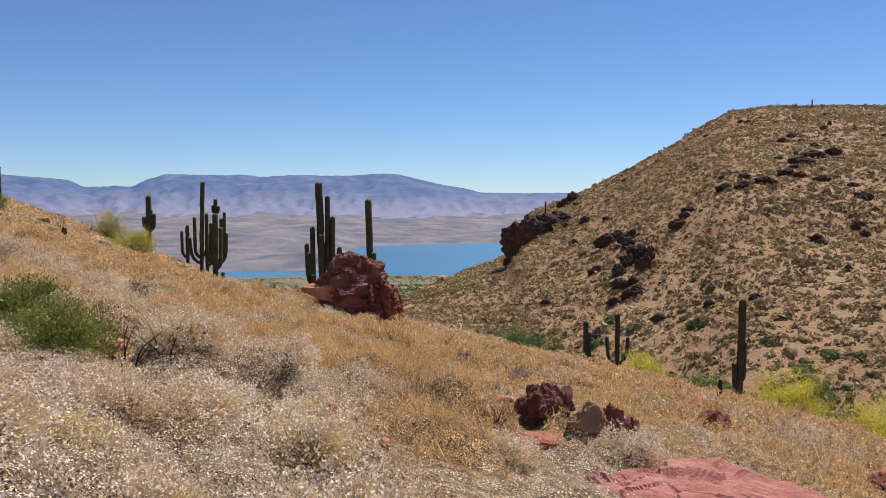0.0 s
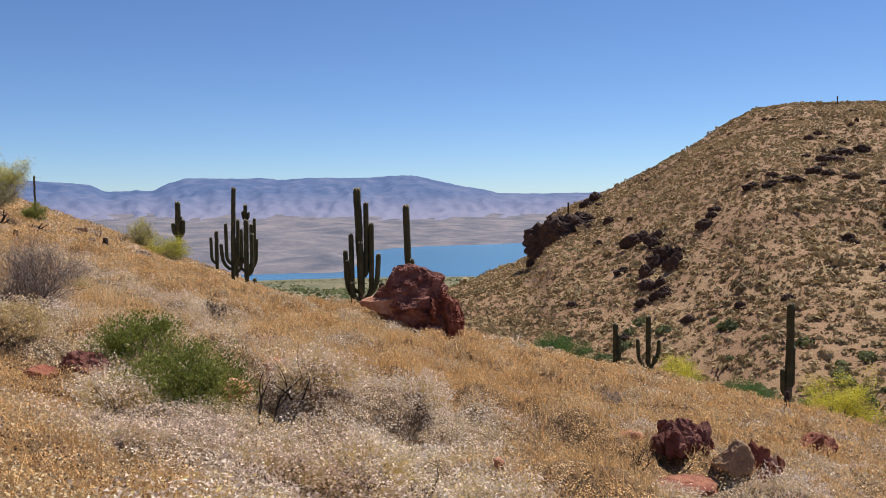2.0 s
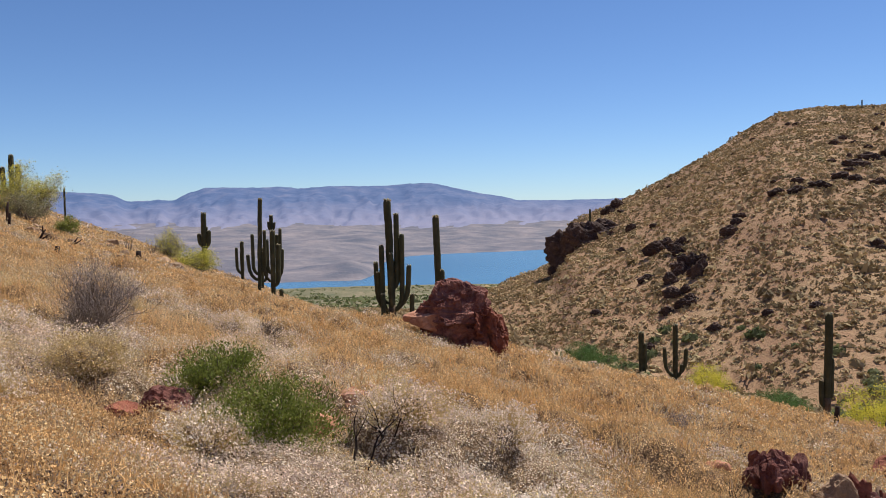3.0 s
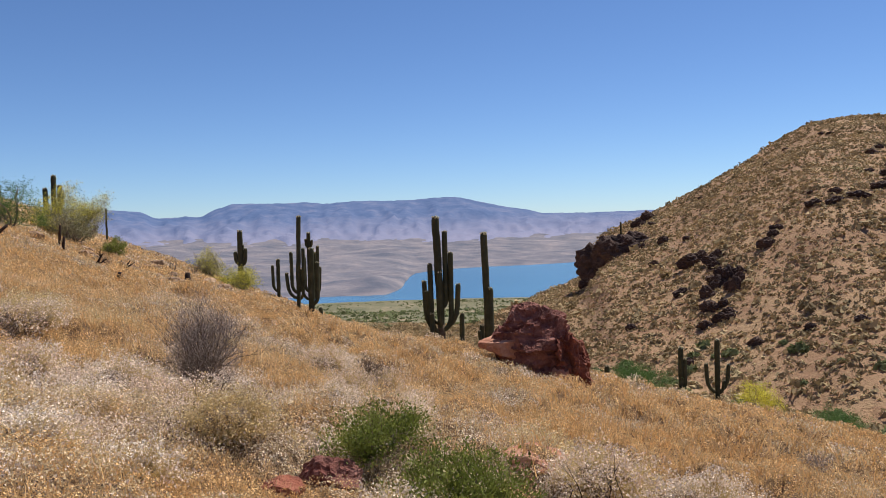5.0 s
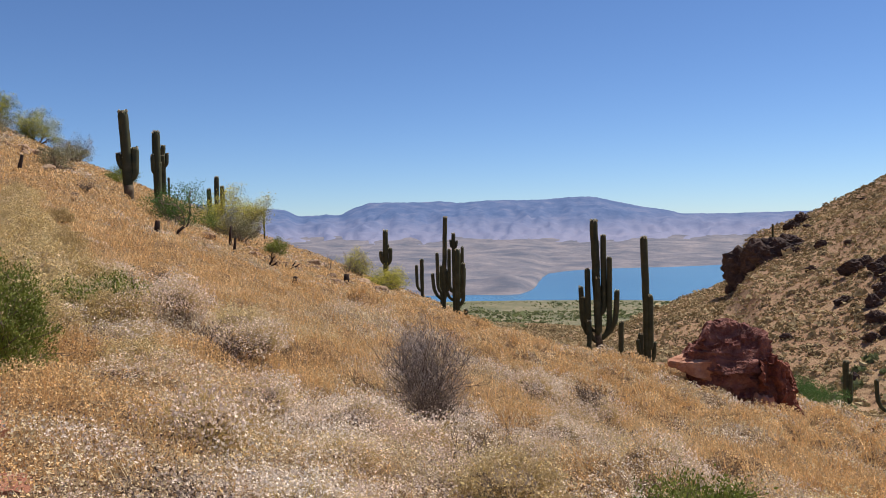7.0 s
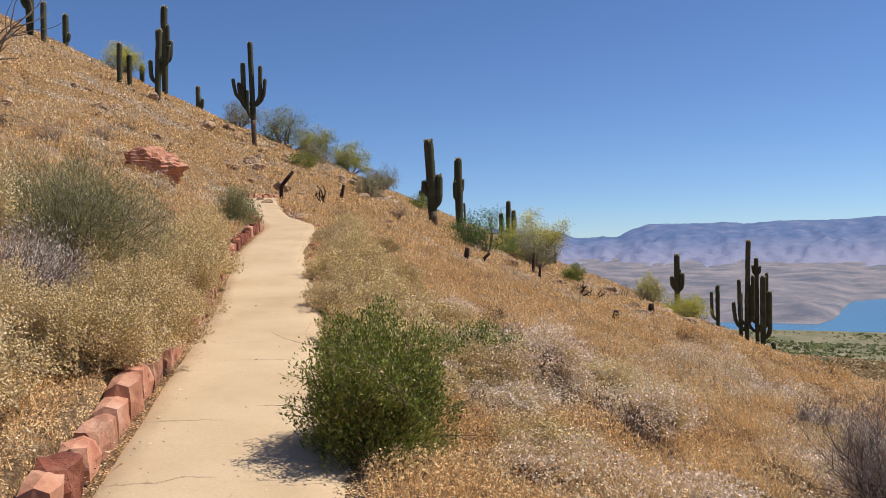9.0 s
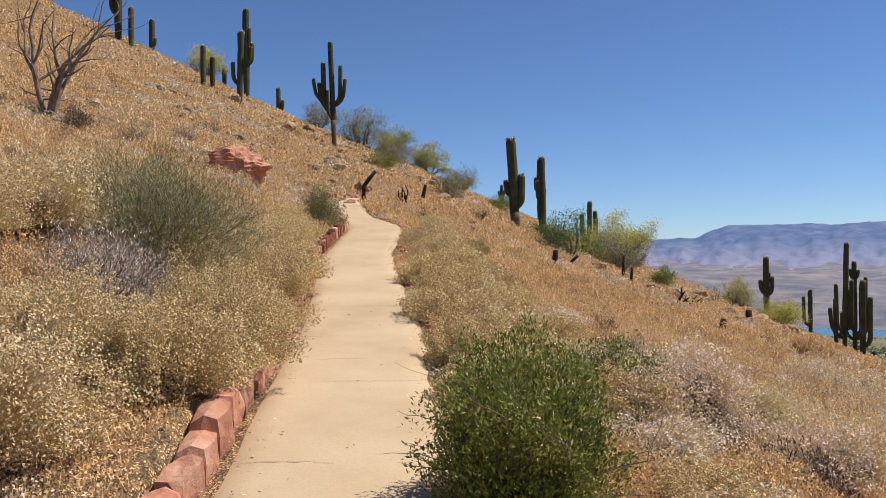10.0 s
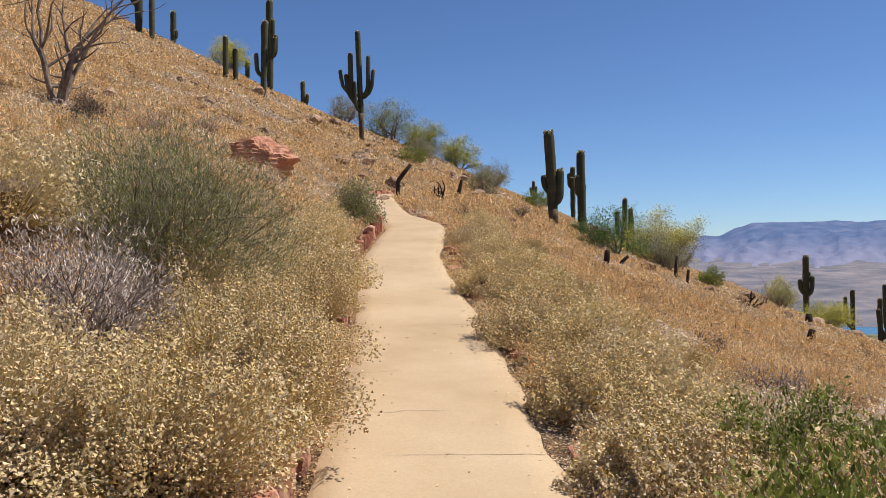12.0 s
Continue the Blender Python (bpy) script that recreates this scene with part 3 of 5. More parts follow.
def saguaro(x, y, h, r, arms=(), lean=(0.0, 0.0), label="tall ribbed green saguaro cactus on the dry slope", seed=0, cork=0.0, sink=0.25):
    z = ground_at(x, y, sink)
    ob = thing("saguaro", (x, y, z), label, "cactus", "saguaros on the slopes")
    n = 14
    rr = random.Random(seed)
    line = [(lean[0] * h * (k / n) ** 1.3 + 0.02 * rr.uniform(-1, 1), lean[1] * h * (k / n) ** 1.3, (h + sink) * k / n) for k in range(n + 1)]
    b = Build().add(*column(line, r))
    part("trunk", b.mesh("trunk", M_CACTUS), ob)
    if cork:
        k = max(2, int(n * cork))
        b = Build().add(*tube(line[:k + 1], [r * (0.86 + 0.16 * min(1, 3.0 * i / n)) for i in range(k + 1)], 22, 0.05))
        part("corky_base", b.mesh("corky_base", M_CORK), ob, "brown corky weathered base")
    tagged(part("bud_cluster", buds(line[-1], r, seed), ob, "cream flower buds at the tip"), kind="stuff")
    for k, (f0, az, reach, f1, rs) in enumerate(arms):
        reach *= 0.72
        i = f0 * n
        lo = Vector(line[int(i)]).lerp(Vector(line[min(int(i) + 1, n)]), i - int(i))
        pts = arm_line(lo, az, reach, lo.z, f1 * (h + sink), r * rs)
        arm = part("arm", Build().add(*column(pts, r * rs, 0.16, 20)).mesh("arm", M_CACTUS), ob)
        tagged(part("bud_cluster", buds(pts[-1], r * rs, seed * 17 + k, 9), arm), kind="stuff")
    return ob


BIG = "old saguaro cactus with a crowd of upright arms"
# by the red boulder
saguaro(-7.75, 51.4, 7.9, 0.235, [(0.16, 182, 1.32, 0.53, 0.66), (0.15, 200, 0.86, 0.66, 0.70), (0.17, 5, 0.86, 0.74, 0.72), (0.18, 0, 1.42, 0.50, 0.70),
        (0.34, 20, 0.50, 0.90, 0.72), (0.20, 270, 0.5, 0.60, 0.62), (0.22, 190, 1.1, 0.46, 0.5)], (-0.03, 0), BIG, 1, 0.25)
saguaro(-6.5, 50.6, 2.3, 0.15, (), (0.02, 0), "young single saguaro stem beside a giant one", 2)
saguaro(-8.3, 51.0, 1.9, 0.14, (), (0, 0), "young single saguaro stem beside a giant one", 3)
saguaro(-4.95, 54.6, 8.2, 0.23, [(0.12, 190, 0.55, 0.30, 0.7), (0.20, 340, 0.30, 0.58, 0.8), (0.10, 10, 0.55, 0.24, 0.6), (0.14, 200, 0.8, 0.26, 0.55)], (-0.02, 0),
        "slender saguaro cactus with short arms low down", 4, 0.2)
# on the crest beyond the outcrop
saguaro(-24.1, 79.7, 8.9, 0.22, [(0.20, 185, 0.85, 0.62, 0.8), (0.14, 190, 1.45, 0.40, 0.8), (0.22, 10, 0.7, 0.66, 0.8)], (0.03, 0), BIG, 5)
saguaro(-25.0, 88.2, 8.6, 0.22, [(0.30, 180, 0.7, 0.70, 0.9), (0.22, 10, 0.75, 0.76, 0.9), (0.26, 355, 1.3, 0.84, 0.8), (0.20, 5, 1.5, 0.58, 0.8), (0.2, 190, 1.15, 0.56, 0.8), (0.84, 180, 0.45, 0.93, 0.6), (0.84, 0, 0.45, 0.92, 0.6)], (0, 0), BIG, 6)
saguaro(-22.6, 79.2, 6.3, 0.25, [(0.2, 0, 0.8, 0.8, 0.8)], (0.01, 0), "saguaro cactus with one raised arm", 7)
saguaro(-21.6, 78.4, 1.0, 0.20, (), (0, 0), "small barrel shaped young cactus", 8)
saguaro(-35.85, 97.7, 6.3, 0.33, [(0.42, 185, 0.80, 0.62, 0.75), (0.40, 5, 0.80, 0.68, 0.75), (0.60, 20, 0.4, 0.76, 0.5)], (0, 0), "saguaro cactus with two raised arms", 9)
saguaro(-31.6, 99.0, 4.4, 0.24, [(0.2, 180, 0.9, 0.85, 0.8)], (0, 0), "saguaro cactus with one raised arm", 10)
saguaro(-28.6, 97.0, 4.6, 0.24, [(0.2, 0, 0.8, 0.7, 0.8)], (0, 0), "saguaro cactus with one raised arm", 11)
# uphill of the slope, beside the palo verdes
saguaro(-32.1, 41.6, 4.5, 0.27, [(0.28, 40, 0.50, 0.60, 0.85), (0.40, 215, 0.55, 0.55, 0.55), (0.44, 225, 0.25, 0.50, 0.45)], (-0.03, -0.03), "thick saguaro cactus with stubby arms", 12, 0.25)
saguaro(-31.3, 43.1, 4.1, 0.22, [(0.52, 215, 0.24, 0.72, 0.75), (0.56, 30, 0.2, 0.64, 0.4)], (-0.02, 0), "thick saguaro cactus with stubby arms", 13, 0.25)
saguaro(-42.6, 61.0, 3.9, 0.20, [(0.66, 210, 0.36, 0.90, 0.8), (0.64, 30, 0.36, 0.86, 0.8), (0.66, 300, 0.30, 0.82, 0.8)], (0, 0), "saguaro cactus with a ring of high arms", 14)
saguaro(-41.5, 60.0, 1.6, 0.09, (), (0, 0), "thin young saguaro stem on the skyline", 15)
saguaro(-40.85, 66.2, 3.4, 0.21, [(0.12, 210, 0.85, 0.72, 0.95), (0.12, 30, 0.6, 0.78, 0.95), (0.2, 40, 0.75, 0.62, 0.8)], (0, 0), "saguaro cactus with several thick stems", 16)
saguaro(-36.6, 66.5, 2.6, 0.08, (), (0, 0), "thin young saguaro stem on the skyline", 17)
saguaro(-45.2, 59.4, 1.5, 0.13, [(0.5, 40, 0.3, 0.8, 0.7), (0.5, 220, 0.3, 0.75, 0.7)], (0, 0), "small branching saguaro on the skyline", 18)
# up the hillside over the trail
saguaro(-42.4, 38.1, 6.0, 0.155, [(0.36, 220, 0.75, 0.80, 0.95), (0.38, 220, 1.05, 0.62, 0.8), (0.44, 40, 0.62, 0.78, 0.8), (0.42, 40, 0.95, 0.66, 0.7), (0.44, 220, 1.45, 0.66, 0.7), (0.30, 260, 0.5, 0.55, 0.6)], (-0.02, -0.02), BIG, 19, 0.3)
saguaro(-58.5, 44.2, 6.5, 0.26, [(0.45, 220, 0.65, 0.75, 0.7), (0.40, 40, 0.60, 0.62, 0.7), (0.55, 30, 0.35, 0.80, 0.6)], (0, 0), "tall saguaro cactus with raised arms", 20)
saguaro(-48.5, 36.0, 4.1, 0.19, [(0.30, 220, 0.55, 0.58, 0.7), (0.5, 40, 0.85, 0.80, 0.6)], (0.03, 0.02), "saguaro cactus with raised arms", 21)
saguaro(-50.8, 35.0, 2.3, 0.17, (), (0, 0), "single stem saguaro before a pale tree", 22)
saguaro(-51.1, 35.9, 1.8, 0.16, (), (0, 0), "single stem saguaro before a pale tree", 23)
saguaro(-60.6, 34.9, 4.3, 0.26, [(0.45, 220, 0.6, 0.75, 0.7)], (0, 0), "tall saguaro cactus on the upper slope", 24)
saguaro(-59.8, 35.4, 2.5, 0.19, (), (0, 0), "single stem saguaro on the upper slope", 25)
saguaro(-64.1, 39.6, 2.2, 0.22, [(0.25, 40, 0.3, 0.45, 0.7)], (0, 0), "single stem saguaro on the upper slope", 26)
saguaro(-59.9, 43.2, 1.2, 0.18, (), (0, 0), "small single stem saguaro on the upper slope", 27)
saguaro(-57.0, 46.1, 1.6, 0.18, [(0.1, 30, 0.45, 0.5, 0.8)], (0, 0), "small single stem saguaro on the upper slope", 28)
saguaro(-62.5, 28.0, 3.6, 0.24, [(0.45, 220, 0.6, 0.75, 0.7)], (0, 0), "tall saguaro cactus on the upper slope", 29)
# in the valley
saguaro(19.3, 51.9, 6.8, 0.24, [(0.20, 180, 0.45, 0.42, 0.7), (0.28, 0, 0.30, 0.62, 0.8)], (0.02, 0), "tall saguaro cactus with low arms in the valley", 30, 0.3)
saguaro(25.6, 116.0, 8.2, 0.36, [(0.16, 180, 2.0, 0.62, 0.75), (0.18, 0, 2.0, 0.60, 0.75), (0.14, 350, 1.1, 0.34, 0.6)], (0, 0), "saguaro cactus with two symmetrical raised arms", 31)
saguaro(23.0, 127.0, 6.3, 0.42, [(0.1, 0, 0.75, 0.75, 0.85)], (0, 0), "saguaro cactus with one raised arm in the valley", 32)
saguaro(10.6, 118.0, 4.0, 0.36, (), (0, 0), "single stem saguaro in the valley", 33)
saguaro(152.0, 330.0, 3.2, 0.25, (), (0, 0), "distant saguaro on the hill's skyline", 34)
saguaro(34.0, 262.0, 9.0, 0.3, (), (0, 0), "distant saguaro on the dark cliff", 35)


# ---------------------------------------------------------------- rocks
def rock_mesh(name, size, seed, mt, subdiv=4, cuts=9, rough=0.05, layers=0.0):
    """A broken stone: a ball cut flat by chance planes, with bedding steps and a rough face."""
    rr = random.Random(seed)
    bm = bmesh.new()
    bmesh.ops.create_icosphere(bm, subdivisions=subdiv, radius=1.0)
    planes = []
    for _ in range(cuts):
        d = Vector((rr.gauss(0, 1), rr.gauss(0, 1), rr.gauss(0, 0.8))).normalized()
        planes.append((d, rr.uniform(0.55, 0.85)))
    o = Vector((seed * 3.7, seed * 1.3, seed * 2.1))
    for v in bm.verts:
        p = v.co.copy()
        for d, k in planes:
            e = p.dot(d) - k
            if e > 0:
                p -= d * e * 0.94
        n = p.normalized()
        s = noise.fractal(p * 2.2 + o, 1.0, 2.0, 5) * rough * 2 + (noise.cell(p * 5 + o) - 0.5) * rough
        if layers:
            t = (p.z * 7 + noise.noise(p * 1.5 + o) * 0.9)
            s += layers * (abs((t % 1.0) - 0.5) - 0.25)
        p += n * s
        v.co = Vector((p.x * size[0], p.y * size[1], p.z * size[2]))
    me = bpy.data.meshes.new(name)
    bm.to_mesh(me)
    bm.free()
    me.materials.append(mt)
    return me


def rock(x, y, size, seed, mt, label, category="rock", name="rock", turn=0.0, sink=0.25, up=0.0, group="", **kw):
    z = ground_at(x, y) + size[2] * (1 - sink) * 0.8 - size[2] * sink + up
    ob = new(name, rock_mesh(name, size, seed, mt, **kw))
    ob.matrix_world = pose(x, y, z, 0, 0, turn)
    return tagged(ob, label, category, group)


def facet_rock(name, planes, centre, seed, mt, subdiv=5, chunk=0.06, rough=0.03, grain=(3.0, 3.0, 3.0)):
    """A stone bounded by chosen flat faces (normal, a point on it), then broken into flakes and roughened."""
    bm = bmesh.new()
    bmesh.ops.create_icosphere(bm, subdivisions=subdiv, radius=1.0)
    centre, o = Vector(centre), Vector((seed * 3.7, seed * 1.3, seed * 2.1))
    walls = []
    for nrm, at in planes:
        nv = Vector(nrm).normalized()
        walls.append((nv, (Vector(at) - centre).dot(nv)))
    for v in bm.verts:
        d = v.co.normalized()
        best, face = 9.0, d
        for nv, k in walls:
            c = d.dot(nv)
            if c > 1e-4 and k / c < best:
                best, face = k / c, nv
        p = centre + d * best
        q = Vector((p.x * grain[0], p.y * grain[1], p.z * grain[2])) + o
        q += Vector((noise.noise(q * 0.7), noise.noise(q * 0.7 + o), noise.noise(q * 0.7 - o))) * 0.9
        s = (noise.cell(q) - 0.5) * chunk + (noise.cell(q * 2.3 + o) - 0.5) * chunk * 0.5 + noise.fractal(p * 2.0 + o, 1.0, 2.0, 5) * rough
        v.co = p + (face * 0.6 + d * 0.4) * s
    me = bpy.data.meshes.new(name)
    bm.to_mesh(me)
    bm.free()
    me.materials.append(mt)
    return me


# the great boulder
def great_boulder():
    x, y = -3.05, 26.2
    z = ground_at(x, y) - 0.1
    ob = thing("boulder", (x, y, z), "great dark red boulder with a pink ledge in dry grass", "boulder")
    part("body", facet_rock("body", [((-1, 0, -0.25), (-1.12, 0, 1.0)), ((-0.8, 0, 0.6), (-0.78, 0, 2.0)), ((0, 0.1, 1), (-0.25, 0, 2.5)), ((0.45, 0, 0.9), (0.45, 0, 2.25)),
                                     ((0.97, 0, 0.25), (1.1, 0, 1.5)), ((0.05, -0.88, -0.47), (0, -0.85, 0.8)), ((-0.1, -0.8, 0.6), (0, -0.95, 1.3)), ((0.1, -0.75, 0.65), (-0.1, -0.45, 2.2)),
                                     ((0, 1, 0.1), (0, 1.0, 1)), ((0, 0, -1), (0, 0, -0.3)), ((-0.7, -0.7, 0.1), (-0.82, -0.5, 1.0)), ((0.6, -0.75, 0.1), (0.85, -0.6, 0.8))],
                            (0, 0, 1.1), 11, M_VARNISH, 6, 0.10, 0.05, (1.5, 1.5, 3.4)), ob, "dark varnished flaking rock face")
    part("ledge", facet_rock("ledge", [((-0.14, -0.1, 0.98), (-1.3, 0, 1.38)), ((-0.25, 0, -0.96), (-1.4, 0, 1.10)), ((-0.6, -0.8, 0.1), (-1.5, -0.25, 1.2)), ((-0.6, 0.8, 0), (-1.5, 0.3, 1.2)),
                                       ((-1, 0, 0), (-1.66, 0, 1.2)), ((1, 0, 0), (-0.4, 0, 1.2)), ((0, -1, 0), (0, -0.62, 1)), ((0, 1, 0), (0, 0.6, 1))],
                             (-0.95, 0, 1.15), 13, M_PINK, 5, 0.03, 0.03), ob, "smooth pink jutting ledge")
    part("flank", facet_rock("flank", [((0.62, 0, 0.78), (1.2, 0, 1.42)), ((0.96, 0, 0.22), (1.58, 0, 0.5)), ((-1, 0, 0), (0.6, 0, 1)), ((0.25, -0.95, 0.12), (1.15, -0.72, 0.6)),
                                       ((0, 1, 0), (1, 0.7, 0.5)), ((0, 0, -1), (1, 0, -0.3)), ((0, 0, 1), (1, 0, 1.5))],
                             (1.05, 0, 0.6), 14, M_RED, 5, 0.12, 0.05, (4.0, 4.0, 1.2)), ob, "red sunlit flank")
    part("foot", facet_rock("foot", [((0.3, -0.85, 0.4), (0.7, -1.05, 0.3)), ((-0.7, -0.5, 0.5), (0.45, -0.9, 0.3)), ((0.9, -0.1, 0.4), (1.1, -0.8, 0.3)), ((0, 0, 1), (0.7, -0.8, 0.62)),
                                     ((0, 1, 0), (0.7, -0.4, 0.3)), ((0, 0, -1), (0.7, -0.8, -0.2))],
                             (0.75, -0.75, 0.2), 15, M_PINK, 4, 0.10, 0.04), ob, "pale broken foot")


great_boulder()
# stones by the start of the walk


def jagged_rock(x, y, w, h, seed, n, mats, label):
    """A stone split into upright shards."""
    rr = random.Random(seed)
    ob = thing("jagged_rock", (x, y, ground_at(x, y)), label, "rock")
    for k in range(n):
        a, d = rr.uniform(0, 6.28), w * 0.5 * rr.uniform(0.1, 0.85)
        hh = h * rr.uniform(0.45, 1.0) * (1.1 - 0.5 * d / (w * 0.5))
        s = part("shard", rock_mesh("shard", (w * rr.uniform(0.12, 0.24), w * rr.uniform(0.07, 0.13), hh * 0.62), seed * 31 + k, rr.choice(mats), 3, 12, 0.09, 0.10), ob)
        s.matrix_basis = pose(math.cos(a) * d, math.sin(a) * d, hh * 0.38, rr.uniform(-22, 22), rr.uniform(-25, 25), rr.uniform(-50, 50))


jagged_rock(1.25, 11.45, 0.85, 0.52, 21, 28, [M_VARNISH], "dark red stone split into jagged shards")
jagged_rock(2.2, 11.25, 0.75, 0.50, 22, 14, [M_RED, M_STONE, M_VARNISH], "broken red and grey shards of stone")
rock(0.95, 10.3, (0.46, 0.34, 0.13), 22, M_RED, "flat red slab of stone below a jagged rock", turn=15, up=0.08)
rock(0.72, 12.0, (0.34, 0.26, 0.25), 23, M_PINK, "smooth pink sandstone block in dry brush", turn=30)
rock(1.75, 10.9, (0.26, 0.22, 0.30), 25, M_STONE, "grey weathered upright stone", layers=0.12)
rock(5.65, 17.1, (0.50, 0.42, 0.40), 26, M_RED, "rough red brown stone in the grass", turn=40)
rock(-1.0, 7.7, (0.22, 0.2, 0.17), 27, M_VARNISH, "small dark red stone", turn=10, rough=0.08)
rock(-3.7, 10.9, (0.52, 0.42, 0.16), 28, M_PINK, "flat pink sandstone slab in pale brush", turn=20, sink=0.5, up=-0.14)
rock(-5.4, 9.2, (0.30, 0.24, 0.20), 29, M_VARNISH, "rough dark red stone beside a green bush", rough=0.08, sink=0.4)
rock(-5.75, 9.0, (0.22, 0.2, 0.13), 30, M_RED, "small broken red stone", sink=0.42)
rock(-4.0, 9.6, (0.26, 0.22, 0.14), 31, M_PINK, "small pink stone in the brush", sink=0.42)
def red_slab():
    """A broad bedrock slab that lies in the slope, its top cracked into plates."""
    x, y = SLAB_AT
    z = ground_at(x, y)
    c, q = math.cos(SLAB_TURN), math.sin(SLAB_TURN)
    fx = (ground_at(x + 2.4 * c, y + 2.4 * q) - ground_at(x - 2.4 * c, y - 2.4 * q)) / 4.8
    fy = (ground_at(x - q, y + c) - ground_at(x + q, y - c)) / 2.0
    ob = new("rock", facet_rock("rock", [((-fx, -fy, 1), (0, 0, 0.24)), ((-fx - 0.2, -fy + 0.12, 1), (0.8, 0, 0.23 + 0.8 * fx)), ((-1, 0.2, 0.6), (-2.75, 0, -2.75 * fx)), ((-0.5, 1, 0.5), (-1.6, 0.7, -1.6 * fx)),
                                         ((0.1, 1, 0.7), (0.5, 0.8, 0.5 * fx)), ((0.8, 0.8, 0.6), (2.6, 0.4, 2.6 * fx)), ((1, -0.2, 0.5), (3.1, 0, 3.1 * fx)), ((0, -1, 0.5), (0, -0.95, 0)), ((0, 0, -1), (0, 0, -1.6))],
                                (0.1, 0, -0.25), 32, M_SLAB, 6, 0.06, 0.04, (1.2, 1.9, 1.0)))
    ob.matrix_world = pose(x, y, z, 0, 0, math.degrees(SLAB_TURN))
    tagged(ob, "broad flat red rock slab with cracked surface", "rock")


red_slab()
rock(5.3, 10.2, (0.7, 0.5, 0.22), 33, M_RED, "flat red rock beside a broad slab", turn=20, sink=0.4)
rock(7.2, 13.2, (0.5, 0.4, 0.25), 34, M_RED, "low red stone in the grass", turn=20)
rock(-28.3, 20.6, (1.15, 0.8, 0.75), 35, M_PINK, "weathered salmon red layered boulder on the slope", turn=40, subdiv=5, layers=0.12)
for k in range(7):
    rock(-1.5 + 0.35 * math.sin(k * 2.4) + 0.5 * (k % 3), 8.0 + 0.5 * math.cos(k * 1.7), (0.07, 0.06, 0.05), 40 + k, M_PINK, "fist sized pink stone in the brush", "stone", "stone", group="loose stones", subdiv=3)


def scatter_stones(n, spots, size, mt, group, label, seed):
    """Loose stones on the slope that share a few meshes."""
    rr = random.Random(seed)
    kinds = [rock_mesh("stone", (1, 0.8, 0.6), seed * 10 + k, mt, 3, 8, 0.06, 0.05) for k in range(5)]
    for _ in range(n):
        cx, cy, sx, sy = rr.choice(spots)
        x, y = cx + rr.gauss(0, sx), cy + rr.gauss(0, sy)
        s = size * rr.lognormvariate(0, 0.45)
        ob = new("stone", rr.choice(kinds))
        ob.matrix_world = pose(x, y, ground_at(x, y) + s * 0.15, rr.uniform(-20, 20), rr.uniform(-20, 20), rr.uniform(0, 360)) @ Matrix.Scale(s, 4)
        tagged(ob, label, "stone", group)


scatter_stones(110, [(-22, 36, 2.2, 2.0), (-24, 43, 2.5, 3.0), (-26, 52, 3, 4), (-20, 40, 1.5, 3)], 0.19, M_STONE, "stones of the outcrop", "tan weathered stone on the rocky outcrop", 3)
scatter_stones(70, [(-37, 40, 3, 2.5), (-41, 42, 3, 3), (-45, 40, 3, 3)], 0.22, M_STONE, "stones of the upper slope", "tan weathered stone on the upper slope", 4)
scatter_stones(50, [(-36, 27, 4, 3), (-44, 31, 4, 3), (-33, 29, 2, 2)], 0.20, M_STONE, "stones over the trail", "tan weathered stone half sunk in dry grass", 5)


# dark outcrops on the hill across the valley
def outcrops():
    rr = random.Random(5)
    kinds = [rock_mesh("outcrop", (1, 0.8, 0.75), 70 + k, M_CLIFF, 4, 10, 0.10, 0.06) for k in range(5)]
    spots = [(26.5, 262, 12, 10), (30, 258, 11, 9.5), (35, 260, 11, 7.5), (40, 264, 9, 5), (24, 250, 4, 3), (22.5, 262, 4, 3.5), (50.6, 303, 6, 4), (46, 300, 5, 3.5), (43.3, 239, 4, 2.6),
             (40.8, 195, 6, 3.6), (43, 196, 4, 3), (45, 188, 3, 2.4), (43.6, 173, 3.5, 3.2), (42.8, 166, 3, 3.4), (44.2, 169, 2.6, 3), (37, 160, 3, 1.8), (38, 154, 3, 2), (53.4, 180, 4, 2.6),
             (37.6, 137, 2.8, 1.6), (66.5, 189, 4, 1.6), (70, 186, 4, 1.8), (75.5, 187, 4.5, 1.8), (83, 193, 5, 2), (94, 209, 6, 2.4), (101, 217, 6, 2.6), (108, 221, 6, 2.4), (88, 200, 3, 1.4), (56, 183, 3, 1.6)]
    for _ in range(46):
        r, a = rr.uniform(140, 330), radians(rr.uniform(6, 29))
        spots.append((r * math.sin(a), r * math.cos(a), rr.uniform(1.6, 3.8), rr.uniform(0.8, 2.0)))
    for _ in range(16):
        f = rr.random()
        spots.append((37 + 8 * f + rr.gauss(0, 1.4), 152 + 40 * f + rr.gauss(0, 3), rr.uniform(2, 4.2), rr.uniform(1.5, 3.2)))
    for x, y, w, h in spots:
        ob = new("outcrop", rr.choice(kinds))
        m = pose(x, y, ground_at(x, y) + h * 0.12, rr.uniform(-8, 8), rr.uniform(-12, 12), rr.uniform(-30, 30))
        ob.matrix_world = m @ Matrix.Diagonal((w * 0.62, w * 0.5, h * 0.9, 1))
        tagged(ob, "dark brown rock outcrop on the scrub hill", "outcrop", "outcrops on the hill")


outcrops()


